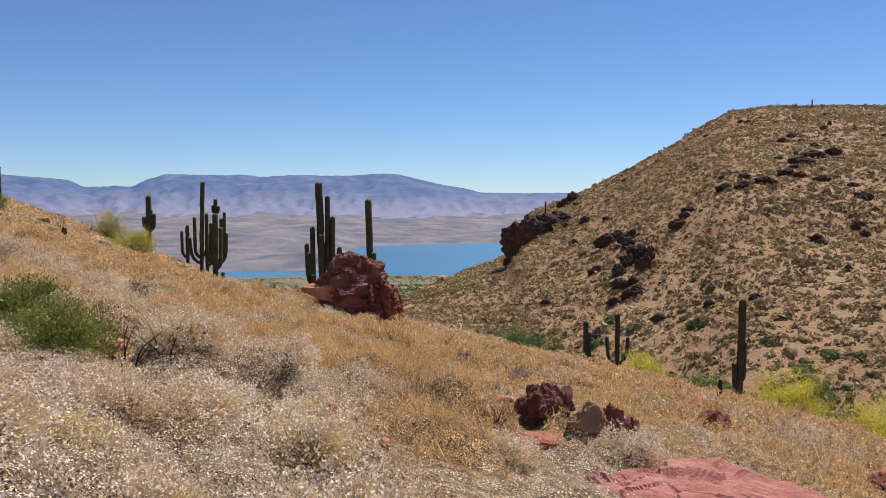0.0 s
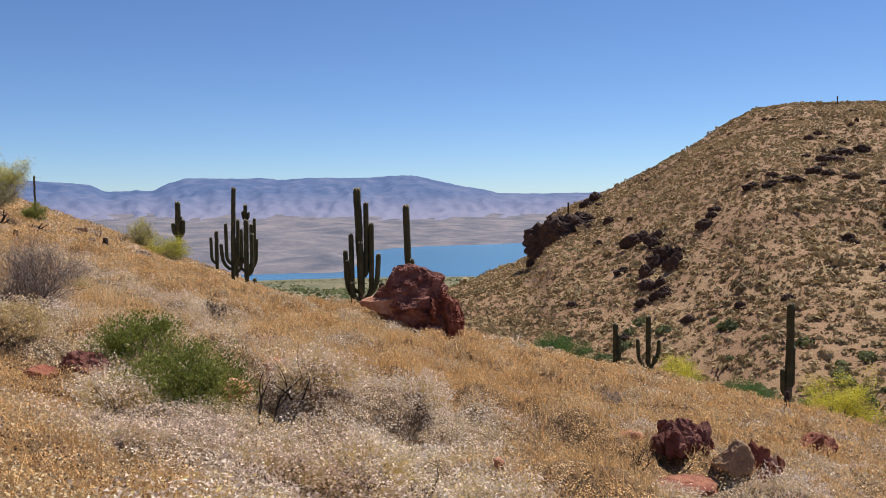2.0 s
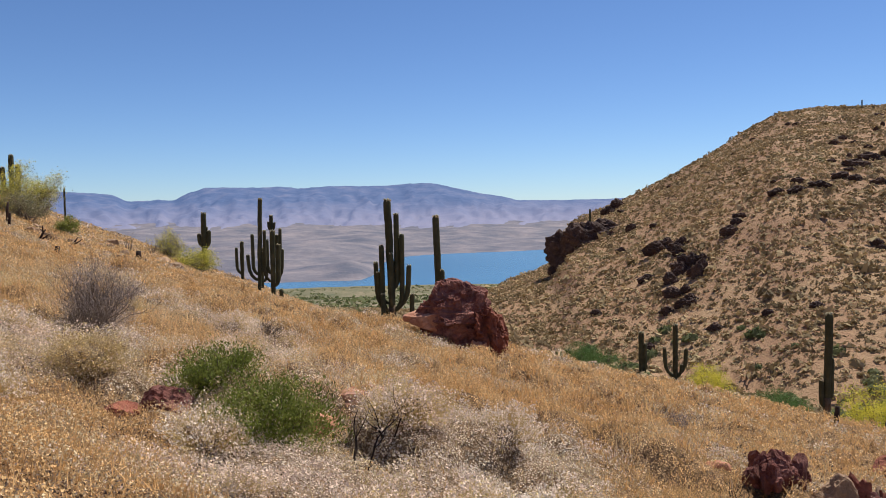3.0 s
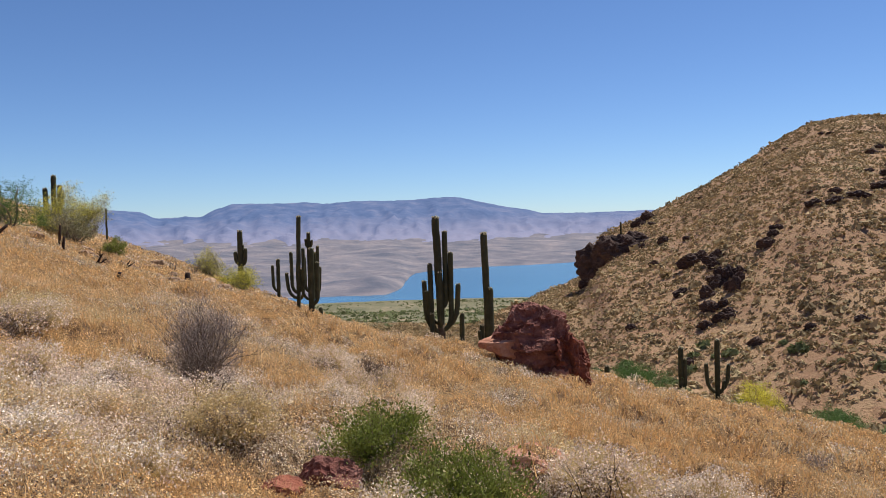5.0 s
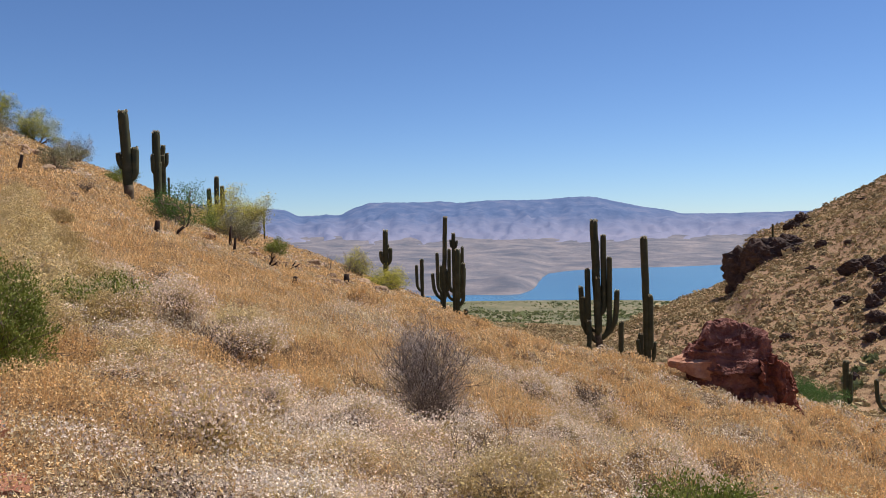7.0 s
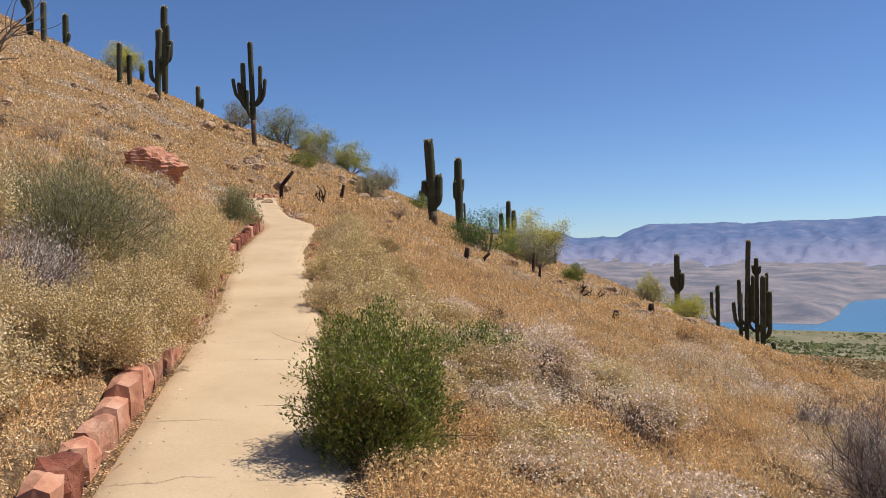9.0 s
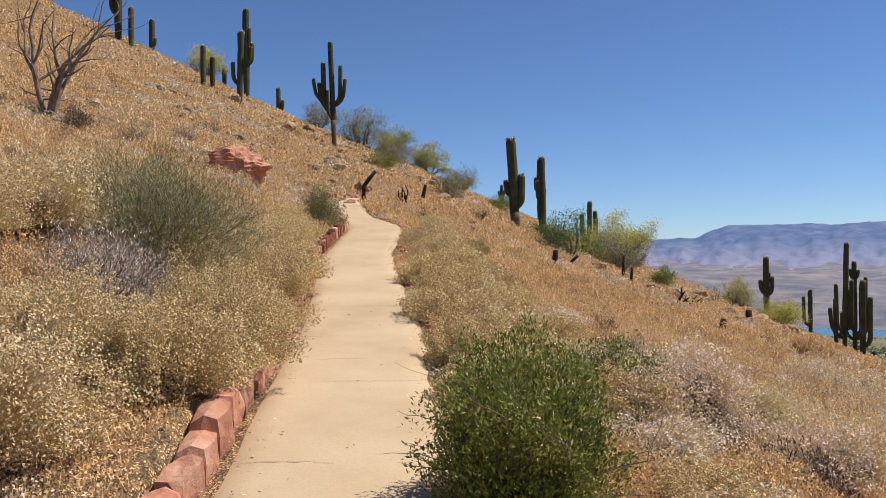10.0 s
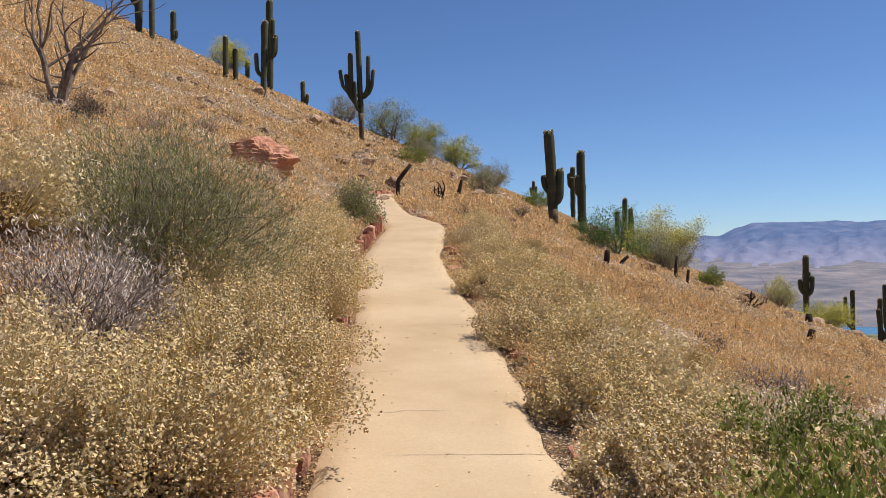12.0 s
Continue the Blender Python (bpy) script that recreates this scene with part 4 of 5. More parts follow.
# ---------------------------------------------------------------- shrubs and trees
def quads(centers, directions, lengths, widths, seed):
    """Small flat leaves: a diamond each, along a direction."""
    g = np.random.default_rng(seed)
    n = len(centers)
    d = directions / np.linalg.norm(directions, axis=1)[:, None]
    s = np.cross(d, g.normal(size=(n, 3)))
    s /= np.linalg.norm(s, axis=1)[:, None] + 1e-9
    L, W = np.asarray(lengths)[:, None], np.asarray(widths)[:, None]
    a = centers - d * L * 0.5
    b = centers + d * L * 0.5
    c1, c2 = centers + s * W * 0.5, centers - s * W * 0.5
    V = np.stack([a, c1, b, c2], 1).reshape(-1, 3)
    F = np.arange(n * 4).reshape(-1, 4)
    return V, F


def branches(seed, n, h, w, r0, steps=5, up=0.7, forks=3, sides=4, curl=0.25):
    """Stems from one foot, that fork; gives the tubes and the points along the outer parts."""
    rr = random.Random(seed)
    b = Build()
    tips = []

    def grow(p, d, length, r, level):
        pts, radii = [p], [r]
        for k in range(steps):
            d = (d + Vector((rr.gauss(0, curl), rr.gauss(0, curl), rr.gauss(0.05, curl * 0.7)))).normalized()
            p = p + d * length / steps
            pts.append(p)
            radii.append(r * (1 - 0.75 * (k + 1) / steps))
            if level > 0 or k > 1:
                tips.append((p.copy(), d.copy()))
        b.add(*tube(pts, radii, sides, 0, False))
        if level < 1:
            for _ in range(forks):
                k = rr.randint(1, steps)
                dd = (d + Vector((rr.gauss(0, 0.7), rr.gauss(0, 0.7), rr.gauss(0.2, 0.5)))).normalized()
                grow(pts[k], dd, length * rr.uniform(0.35, 0.6), radii[k] * 0.75 + 0.001, level + 1)

    for _ in range(n):
        a = rr.uniform(0, 2 * math.pi)
        t = rr.uniform(0, 1) ** 0.6
        d = Vector((math.cos(a) * t * w / h * 0.5, math.sin(a) * t * w / h * 0.5, up)).normalized()
        grow(Vector((math.cos(a) * 0.05 * w, math.sin(a) * 0.05 * w, -0.03)), d, h * rr.uniform(0.7, 1.05), r0, 0)
    return b, tips


def leafy(name, x, y, h, w, leaves, leaf, seed, mt_leaf, mt_twig, label, category="bush", stems=16, r0=0.009, spread=0.05, up=0.75,
          upright=0.5, second=None, group="", curl=0.25, flat=0.4, leaf_name="foliage", fill=0.0):
    """A shrub: forked stems, and leaves in loose tufts along them. second: a second kind (material, share, name) among the leaves."""
    z = ground_at(x, y)
    ob = thing(name, (x, y, z), label, category, group)
    b, tips = branches(seed, stems, h * 0.9, w, r0, up=up, curl=curl)
    tagged(part("stem_tangle", b.mesh("stem_tangle", mt_twig), ob), kind="stuff")
    g = np.random.default_rng(seed)
    P = np.array([t[0][:] for t in tips])
    D = np.array([t[1][:] for t in tips])
    # keep the tufts inside an uneven round outline
    q = np.sqrt((P[:, 0] / (w * 0.55)) ** 2 + (P[:, 1] / (w * 0.55)) ** 2 + ((P[:, 2] - h * 0.35) / (h * 0.72)) ** 2)
    keep = q < 1.12
    P, D = P[keep], D[keep]
    kinds = [(mt_leaf, 1.0, leaf_name)] if second is None else [(mt_leaf, 1 - second[1], leaf_name), (second[0], second[1], second[2])]
    for k, (mt, share, nm) in enumerate(kinds):
        n = int(leaves * share)
        pick = g.integers(0, len(P), n)
        c = P[pick] + g.normal(size=(n, 3)) * spread * np.array([1, 1, 0.8])
        if k == 1:
            c[:, 2] += spread * 0.7
        d = D[pick] * upright + g.normal(size=(n, 3)) * (1 - upright) + np.array([0, 0, 0.2])
        if fill:
            # a dense rounded outer coat of sprigs over the stems
            m = int(n * fill)
            q = g.normal(size=(m, 3))
            q[:, 2] = np.abs(q[:, 2]) * 0.95 + 0.02
            q /= np.linalg.norm(q, axis=1)[:, None]
            lump = 1 + 0.13 * np.sin(q[:, 0] * 6 + seed) * np.cos(q[:, 1] * 7 + seed) + 0.10 * np.sin(q[:, 2] * 13 + q[:, 1] * 11 + seed)
            c[:m] = q * (lump * (1 - 0.6 * g.uniform(0, 1, m) ** 1.6))[:, None] * np.array([w * 0.52, w * 0.52, h * 0.98])
            d[:m] = q * 0.6 + g.normal(size=(m, 3)) * 0.4 + np.array([0, 0, 0.6])
        ln = leaf * g.uniform(0.6, 1.4, n)
        V, F = quads(c, d, ln, ln * flat, seed + k)
        tagged(part(nm, mesh_np(nm, V, F, (mt,), None, False), ob), kind="stuff")
    return ob


# green bushes by the trail
leafy("green_bush", -10.68, 9.26, 0.95, 0.98, 42000, 0.027, 101, M_LEAF, M_TWIG, "dense olive green leafy bush at the trail's edge", stems=40, spread=0.04, second=(M_STRAW, 0.05, "seed_head_spray"), fill=0.6)
leafy("green_bush", -4.25, 8.95, 0.58, 1.35, 20000, 0.032, 102, M_LEAF, M_TWIG, "low dark green leafy bush in pale brush", stems=34, spread=0.05, second=(M_STRAW, 0.05, "seed_head_spray"), fill=0.4)
leafy("green_bush", -5.05, 9.75, 0.46, 1.1, 10000, 0.032, 103, M_LEAF, M_TWIG, "low green leafy bush in pale brush", stems=26, spread=0.05, fill=0.3)
leafy("green_bush", -11.75, 12.15, 0.50, 1.3, 12000, 0.036, 104, M_LEAF, M_TWIG, "light green leafy bush below the trail", stems=26, spread=0.05, second=(M_STRAW, 0.2, "seed_head_spray"), fill=0.2)
leafy("green_bush", -10.6, 14.1, 0.35, 0.8, 1500, 0.045, 105, M_LEAF, M_TWIG, "thin green shrub in the dry grass", stems=14, spread=0.06)
# greyed shrubs
leafy("grey_shrub", -7.97, 13.2, 1.08, 1.0, 15000, 0.055, 110, M_GREYTWIG, M_TWIG, "bare ashen grey shrub standing in dry grass", stems=50, spread=0.07, flat=0.09, upright=0.6, leaf_name="twig_haze", fill=0.4)
leafy("grey_shrub", -7.6, 12.1, 0.50, 0.75, 4500, 0.05, 111, M_TWIG, M_TWIG, "small dark dead shrub", stems=24, spread=0.06, flat=0.09, upright=0.6, leaf_name="twig_haze", fill=0.5)
leafy("dark_shrub", -9.9, 11.5, 0.45, 0.8, 4000, 0.04, 112, M_TWIG, M_CHAR, "small dark brown dried shrub", stems=24, spread=0.06, flat=0.2, leaf_name="twig_haze", second=(M_WHITE, 0.15, "seed_head_spray"), fill=0.5)
leafy("sage_shrub", -16.75, 10.75, 1.35, 2.3, 52000, 0.07, 113, M_SAGE, M_TWIG, "large grey green twiggy shrub above the trail", stems=80, r0=0.010, spread=0.12, flat=0.075, upright=0.5, up=0.55, second=(M_LEAF, 0.22, "leaf_spray"), leaf_name="twig_haze", fill=0.5)
leafy("buckwheat_shrub", -15.3, 9.4, 0.85, 1.45, 14000, 0.042, 114, M_GREYTWIG, M_TWIG, "dark brown shrub topped with pale round flower heads", stems=46, spread=0.07, flat=0.16, upright=0.6, leaf_name="twig_haze", second=(M_WHITE, 0.22, "flower_head_spray"), fill=0.5)
leafy("olive_shrub", -23.35, 19.55, 1.0, 1.2, 9000, 0.05, 115, M_SAGE, M_TWIG, "olive brown shrub at the trail's bend", stems=26, spread=0.08, flat=0.3, second=(M_LEAF, 0.35, "leaf_spray"), fill=0.6)
for k, (x, y, h, w) in enumerate([(-19.6, 33.0, 0.5, 0.9), (-12.6, 14.4, 0.45, 0.9), (-14.4, 17.2, 0.4, 0.8), (-9.0, 16.4, 0.4, 0.8), (-28.6, 33.6, 0.6, 1.2), (-33.0, 22.0, 0.7, 1.3),
                                  (-38.0, 26.5, 0.6, 1.2), (-30.8, 18.8, 0.8, 1.2), (-6.2, 16.5, 0.4, 0.8), (1.5, 17.0, 0.35, 0.7), (-26.2, 27.0, 0.5, 1.3)]):
    leafy("brown_shrub", x, y, h, w, 1300, 0.06, 120 + k, M_GREYTWIG if k % 2 else M_TWIG, M_TWIG, "small grey brown dried shrub in the grass", stems=16, spread=0.07, flat=0.15, leaf_name="twig_haze", group="dried shrubs")


def cushion(x, y, h, w, seed, n=6500, head=0.026, pale=0.55, label="rounded dry golden brush full of tiny seed heads"):
    """A rounded dry bush: fine stems fanning out, with small dry heads all over."""
    z = ground_at(x, y)
    ob = thing("dry_bush", (x, y, z), label, "dry bush", "dry bushes along the trail")
    g = np.random.default_rng(seed)
    d = g.normal(size=(n, 3))
    d[:, 2] = np.abs(d[:, 2]) * 0.9 + 0.05
    d /= np.linalg.norm(d, axis=1)[:, None]
    lump = 1 + 0.20 * np.sin(d[:, 0] * 5 + seed) * np.cos(d[:, 1] * 6 + seed * 2) + 0.13 * np.sin(d[:, 2] * 11 + d[:, 0] * 9 + seed) + 0.09 * np.sin(d[:, 1] * 17 + d[:, 0] * 14)
    lump = lump * (1 + 0.13 * g.uniform(0, 1, n) ** 9)
    rad = lump * (1 - 0.42 * g.uniform(0, 1, n) ** 2.2)
    tip = d * rad[:, None] * np.array([w / 2, w / 2, h])
    foot = tip * np.array([0.30, 0.30, 0.12]) + g.normal(size=(n, 3)) * 0.02
    m = n // 2
    t3 = np.cross(d[:m], g.normal(size=(m, 3)))
    t3 /= np.linalg.norm(t3, axis=1)[:, None]
    V = np.stack([foot[:m] - t3 * 0.0028, foot[:m] + t3 * 0.0028, tip[:m]], 1).reshape(-1, 3)
    part("stem_tangle", mesh_np("stem_tangle", V, np.arange(m * 3).reshape(-1, 3), (M_HUSK,), None, False), ob)
    k = int(n * pale)
    for nm, a, b, mt in (("pale_head_spray", 0, k, M_STRAW), ("golden_head_spray", k, n, M_HUSK)):
        ln = head * g.uniform(0.5, 1.5, b - a)
        V, F = heads(tip[a:b], ln, g, n > 9000)
        tagged(part(nm, mesh_np(nm, V, F, (mt,), None, False), ob), kind="stuff")
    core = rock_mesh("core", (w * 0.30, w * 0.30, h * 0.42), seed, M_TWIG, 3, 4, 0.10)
    c = part("core", core, ob, "dark solid core in twig colour inside the bush")
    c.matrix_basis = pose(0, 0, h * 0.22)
    return ob


for k, (x, y, h, w, pale) in enumerate([(-14.05, 9.65, 0.72, 1.45, 0.45), (-14.0, 8.35, 0.60, 1.45, 0.75), (-12.85, 7.3, 0.62, 1.4, 0.8), (-15.1, 10.65, 0.66, 1.45, 0.5), (-16.6, 12.3, 0.7, 1.2, 0.4),
                                        (-15.6, 8.2, 0.7, 1.2, 0.6), (-17.6, 13.6, 0.65, 1.1, 0.4), (-18.9, 14.3, 0.7, 1.2, 0.4), (-20.2, 15.7, 0.7, 1.2, 0.4), (-21.6, 17.0, 0.7, 1.2, 0.4),
                                        (-16.9, 15.9, 0.45, 0.9, 0.3), (-15.5, 15.2, 0.55, 1.1, 0.3), (-14.0, 13.9, 0.6, 1.2, 0.3), (-13.2, 13.0, 0.45, 0.95, 0.8), (-12.5, 12.3, 0.4, 0.8, 0.5),
                                        (-17.5, 17.6, 0.5, 1.1, 0.3), (-19.0, 19.0, 0.5, 1.2, 0.3), (-20.8, 20.9, 0.5, 1.1, 0.3), (-22.6, 23.0, 0.5, 1.2, 0.3), (-24.0, 24.8, 0.5, 1.2, 0.35), (-16.4, 10.8, 0.75, 1.4, 0.4), (-16.7, 9.5, 0.75, 1.4, 0.6)]):
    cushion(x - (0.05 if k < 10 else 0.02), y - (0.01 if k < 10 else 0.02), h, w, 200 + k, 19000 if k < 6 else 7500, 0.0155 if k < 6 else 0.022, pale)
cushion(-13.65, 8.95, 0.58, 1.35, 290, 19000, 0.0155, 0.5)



def edge_bushes():
    """Small dry bushes that hang over the downhill edge of the trail, copies of three."""
    rr = random.Random(31)
    models = [cushion(-13.05, 12.05, 0.40, 1.0, 261, 9500, 0.018, 0.35), cushion(-14.75, 13.75, 0.46, 1.15, 262, 9500, 0.018, 0.6),
              cushion(-12.1, 11.0, 0.34, 0.9, 263, 9500, 0.018, 0.5, "low dry bush of golden heads over dark twigs")]
    s0 = float(TRAIL_S[np.argmin(np.hypot(TRAIL_P[:, 0] + 11.2, TRAIL_P[:, 1] - 8.4))])
    for k in range(26):
        i = int(np.searchsorted(TRAIL_S, s0 + 0.62 * k + rr.uniform(-0.2, 0.2)))
        off = rr.uniform(1.38, 1.6) + (rr.uniform(0.7, 1.2) if k % 3 == 1 else 0.0)
        x, y = TRAIL_P[i, 0] + TRAIL_T[i, 1] * off, TRAIL_P[i, 1] - TRAIL_T[i, 0] * off
        if (x + 10.68) ** 2 + (y - 9.26) ** 2 < 1.3:
            continue
        f = rr.uniform(0.7, 1.05)
        copy_thing(rr.choice(models), pose(x, y, ground_at(x, y) - 0.03, 0, 0, rr.uniform(0, 360)) @ Matrix.Diagonal((f, f, f * rr.uniform(0.8, 1.15), 1)))


edge_bushes()


def desert_tree(x, y, h, w, seed, mt, label, name="palo_verde", leaves=5200, leaf=0.13, yellow=0.0, group="palo verde trees", mt2=None):
    """A low desert tree: crooked limbs from one foot, and a ragged airy crown of small sprays."""
    z = ground_at(x, y)
    ob = thing(name, (x, y, z), label, "tree", group)
    b, tips = branches(seed, 8, h * 0.68, w * 1.1, 0.055 * h / 2.5, 6, 0.75, 6, 6, 0.28)
    part("trunk", b.mesh("trunk", M_DEADWOOD), ob)
    g = np.random.default_rng(seed)
    P = np.array([t[0][:] for t in tips])
    P = P[P[:, 2] > h * 0.22]
    tufts = P[g.integers(0, len(P), 70)] + g.normal(size=(70, 3)) * np.array([w, w, h]) * 0.07
    q = g.normal(size=(95, 3))
    q[:, 2] = np.abs(q[:, 2]) * 0.9
    q /= np.linalg.norm(q, axis=1)[:, None]
    extra = q * g.uniform(0.45, 1.0, (95, 1)) * np.array([w * 0.46, w * 0.46, h * 0.80]) + np.array([0, 0, h * 0.06])
    tufts = np.vstack([tufts[:45], extra])
    share = [("crown", mt, 1 - yellow)] + ([("blossom", mt2 or M_PVYELLOW, yellow)] if yellow else [])
    for k, (nm, m, s) in enumerate(share):
        n = int(leaves * 2.2 * s)
        pick = g.integers(0, len(tufts), n)
        c = tufts[pick] + g.normal(size=(n, 3)) * np.array([w, w, h]) * 0.055
        if k:
            c[:, 2] += 0.05 * h
        c[:, 2] = np.maximum(c[:, 2], 0.05)
        ln = leaf * 0.6 * g.uniform(0.5, 1.4, n)
        V, F = quads(c, g.normal(size=(n, 3)), ln, ln * 0.5, seed + k)
        tagged(part(nm, mesh_np(nm, V, F, (m,), None, False), ob), kind="stuff")
    return ob


YEL, GRN = "palo verde tree covered in yellow blossom", "airy olive green palo verde tree on the rocky slope"
desert_tree(-47.9, 46.1, 3.5, 4.6, 301, M_PVGREEN, GRN, yellow=0.12)
desert_tree(-45.4, 46.7, 2.9, 3.6, 302, M_PVGREEN, GRN, yellow=0.25)
desert_tree(-45.3, 50.4, 2.7, 3.6, 303, M_PVGREEN, "palo verde tree turning yellow on the rocky slope", yellow=0.35)
desert_tree(-43.5, 52.0, 2.6, 2.4, 313, M_SAGE, "grey half bare tree on the skyline", "desert_tree", 1600, 0.10)
desert_tree(-35.8, 40.3, 1.7, 2.2, 304, M_SAGE, "grey green half bare shrub tree", "desert_tree", 2400, 0.10)
desert_tree(-60.0, 41.6, 2.9, 3.4, 305, M_PVGREEN, "pale yellow palo verde tree behind saguaros", yellow=0.6)
desert_tree(-50.8, 44.6, 2.6, 3.0, 306, M_SAGE, "grey green shrub tree behind a saguaro", "desert_tree", 3200, 0.12)
desert_tree(-43.0, 44.0, 1.5, 2.6, 314, M_SAGE, "grey green low shrub on the rocky slope", "desert_tree", 2600, 0.11)
desert_tree(-39.5, 39.0, 1.1, 2.2, 315, M_LEAF, "dark green low shrub on the rocky slope", "desert_tree", 2200, 0.11)
desert_tree(-41.5, 48.5, 1.6, 2.8, 316, M_SAGE, "grey green low shrub on the rocky slope", "desert_tree", 2600, 0.11)
desert_tree(-39.0, 50.5, 1.3, 2.8, 317, M_LEAF, "dark green low shrub on the skyline", "desert_tree", 2600, 0.12)
desert_tree(-27.6, 39.4, 2.7, 3.6, 307, M_MESQUITE, "bright green bushy tree beside saguaros", "green_tree", 5200, 0.11, group="")
desert_tree(-29.3, 47.6, 3.5, 4.2, 308, M_SAGE, "olive grey tree crowned with yellow blossom", yellow=0.5, leaves=9500)
desert_tree(-28.0, 46.0, 2.3, 2.6, 309, M_SAGE, "olive grey bush below a blossoming tree", "desert_tree", 3600, 0.11)
desert_tree(-26.0, 46.6, 1.4, 1.8, 310, M_LEAF, "dark olive round shrub by the rocks", "desert_tree", 3000, 0.10)
desert_tree(-32.1, 77.7, 3.3, 3.0, 311, M_SAGE, "thin tree with yellow blossom on the crest", yellow=0.35)
desert_tree(-25.6, 66.0, 2.5, 4.6, 312, M_PVGREEN, "spreading palo verde bush with yellow blossom", yellow=0.45)
desert_tree(-28.2, 74.0, 2.0, 3.4, 318, M_SAGE, "olive shrub behind the crest", "desert_tree", 3000, 0.12)
desert_tree(-31.0, 26.0 - 9.0, 0.9, 1.2, 319, M_TWIG, "small brown bush on the slope", "desert_tree", 1500, 0.07)
# in the valley
desert_tree(6.4, 66.0, 2.9, 6.2, 321, M_MESQUITE, "bright green spreading mesquite bush in the valley", "green_tree", 7000, 0.14, group="mesquites in the valley")
desert_tree(21.0, 83.4, 4.0, 5.2, 322, M_PVGREEN, YEL, yellow=0.9, leaf=0.17)
desert_tree(21.7, 67.4, 2.6, 5.6, 323, M_MESQUITE, "green mesquite bush in the valley", "green_tree", 5200, 0.15, group="mesquites in the valley")
desert_tree(22.8, 52.4, 4.6, 6.0, 325, M_PVGREEN, YEL, yellow=0.88, leaves=9000, leaf=0.15)
desert_tree(26.6, 49.0, 4.6, 5.4, 326, M_PVGREEN, YEL, yellow=0.88, leaves=9000, leaf=0.15)
desert_tree(30.5, 50.5, 4.6, 5.6, 327, M_PVGREEN, YEL, yellow=0.85, leaves=7000, leaf=0.15)
desert_tree(26.0, 44.0, 2.6, 4.0, 328, M_MESQUITE, "dark green bush below a blossoming tree", "green_tree", 4200, 0.14, group="mesquites in the valley")
desert_tree(25.5, 76.0, 2.6, 5.0, 329, M_MESQUITE, "green mesquite bush in the valley", "green_tree", 5200, 0.15, group="mesquites in the valley")
desert_tree(38.0, 80.0, 4.0, 6.0, 330, M_MESQUITE, "green mesquite tree in the valley", "green_tree", 5200, 0.17, group="mesquites in the valley")
desert_tree(33.0, 92.0, 3.0, 5.0, 331, M_MESQUITE, "green mesquite bush in the valley", "green_tree", 4200, 0.17, group="mesquites in the valley")
desert_tree(46.0, 96.0, 3.0, 5.0, 332, M_MESQUITE, "green mesquite bush in the valley", "green_tree", 4200, 0.17, group="mesquites in the valley")


# dead wood
def dead_tree(x, y, h, w, seed, mt, label, n=5, r=0.05, forks=4, name="dead_tree", curl=0.3, sides=6):
    z = ground_at(x, y)
    b, _ = branches(seed, n, h, w, r, 7, 0.7, forks, sides, curl)
    ob = new(name, b.mesh(name, mt))
    ob.matrix_world = pose(x, y, z)
    return tagged(ob, label, "dead wood")


dead_tree(-33.0, 17.2, 3.7, 1.9, 401, M_DEADWOOD, "bare bleached dead tree on the slope", 6, 0.08, 6, curl=0.2)
dead_tree(-28.3, 28.4, 0.85, 1.2, 402, M_CHAR, "charred forked cactus skeleton", 4, 0.05, 1)
dead_tree(-18.5, 30.2, 0.75, 1.1, 403, M_CHAR, "charred forked stump in dry grass", 3, 0.055, 1)
dead_tree(-20.6, 36.5, 0.8, 0.9, 404, M_CHAR, "charred stump among stones", 3, 0.06, 0)
dead_tree(-1.9, 7.6, 0.42, 1.0, 405, M_CHAR, "blackened bare twigs lying in pale brush", 5, 0.013, 4, "dead_brush", curl=0.16, sides=4)
dead_tree(-3.35, 8.5, 0.75, 0.7, 406, M_CHAR, "dark curved dead branch by a green bush", 2, 0.012, 2, "dead_brush", curl=0.16, sides=4)
dead_tree(-3.2, 9.2, 0.35, 1.1, 407, M_CHAR, "dark dead twigs in white brush", 4, 0.009, 3, "dead_brush", curl=0.16, sides=4)
dead_tree(-26.2, 55.0, 1.3, 1.5, 408, M_TWIG, "thin bare spiny shrub on the crest", 9, 0.02, 1, "bare_shrub", curl=0.12, sides=4)
dead_tree(-27.5, 62.0, 1.2, 1.5, 409, M_TWIG, "thin bare spiny shrub on the crest", 9, 0.02, 1, "bare_shrub", curl=0.12, sides=4)
dead_tree(-6.9, 10.3, 0.5, 0.5, 410, M_TWIG, "thin dry twigs by the trail", 5, 0.006, 3, "bare_shrub", curl=0.12, sides=4)
dead_tree(0.55, 10.6, 0.5, 0.6, 411, M_CHAR, "dark dry twigs beside red stones", 5, 0.008, 3, "dead_brush", curl=0.16, sides=4)
dead_tree(-12.9, 16.2, 0.5, 0.8, 412, M_TWIG, "thin dry twigs in the grass", 4, 0.008, 3, "bare_shrub", curl=0.12, sides=4)


def stub(x, y, pts, r, label, seed=0):
    b = Build().add(*tube(pts, [r * (1.15 - 0.35 * k / (len(pts) - 1)) * (1 + 0.1 * math.sin(k * 5 + seed)) for k in range(len(pts))], 9, 0.12))
    ob = new("charred_stump", b.mesh("charred_stump", M_CHAR))
    ob.matrix_world = pose(x, y, ground_at(x, y) - 0.08)
    tagged(ob, label, "stump")


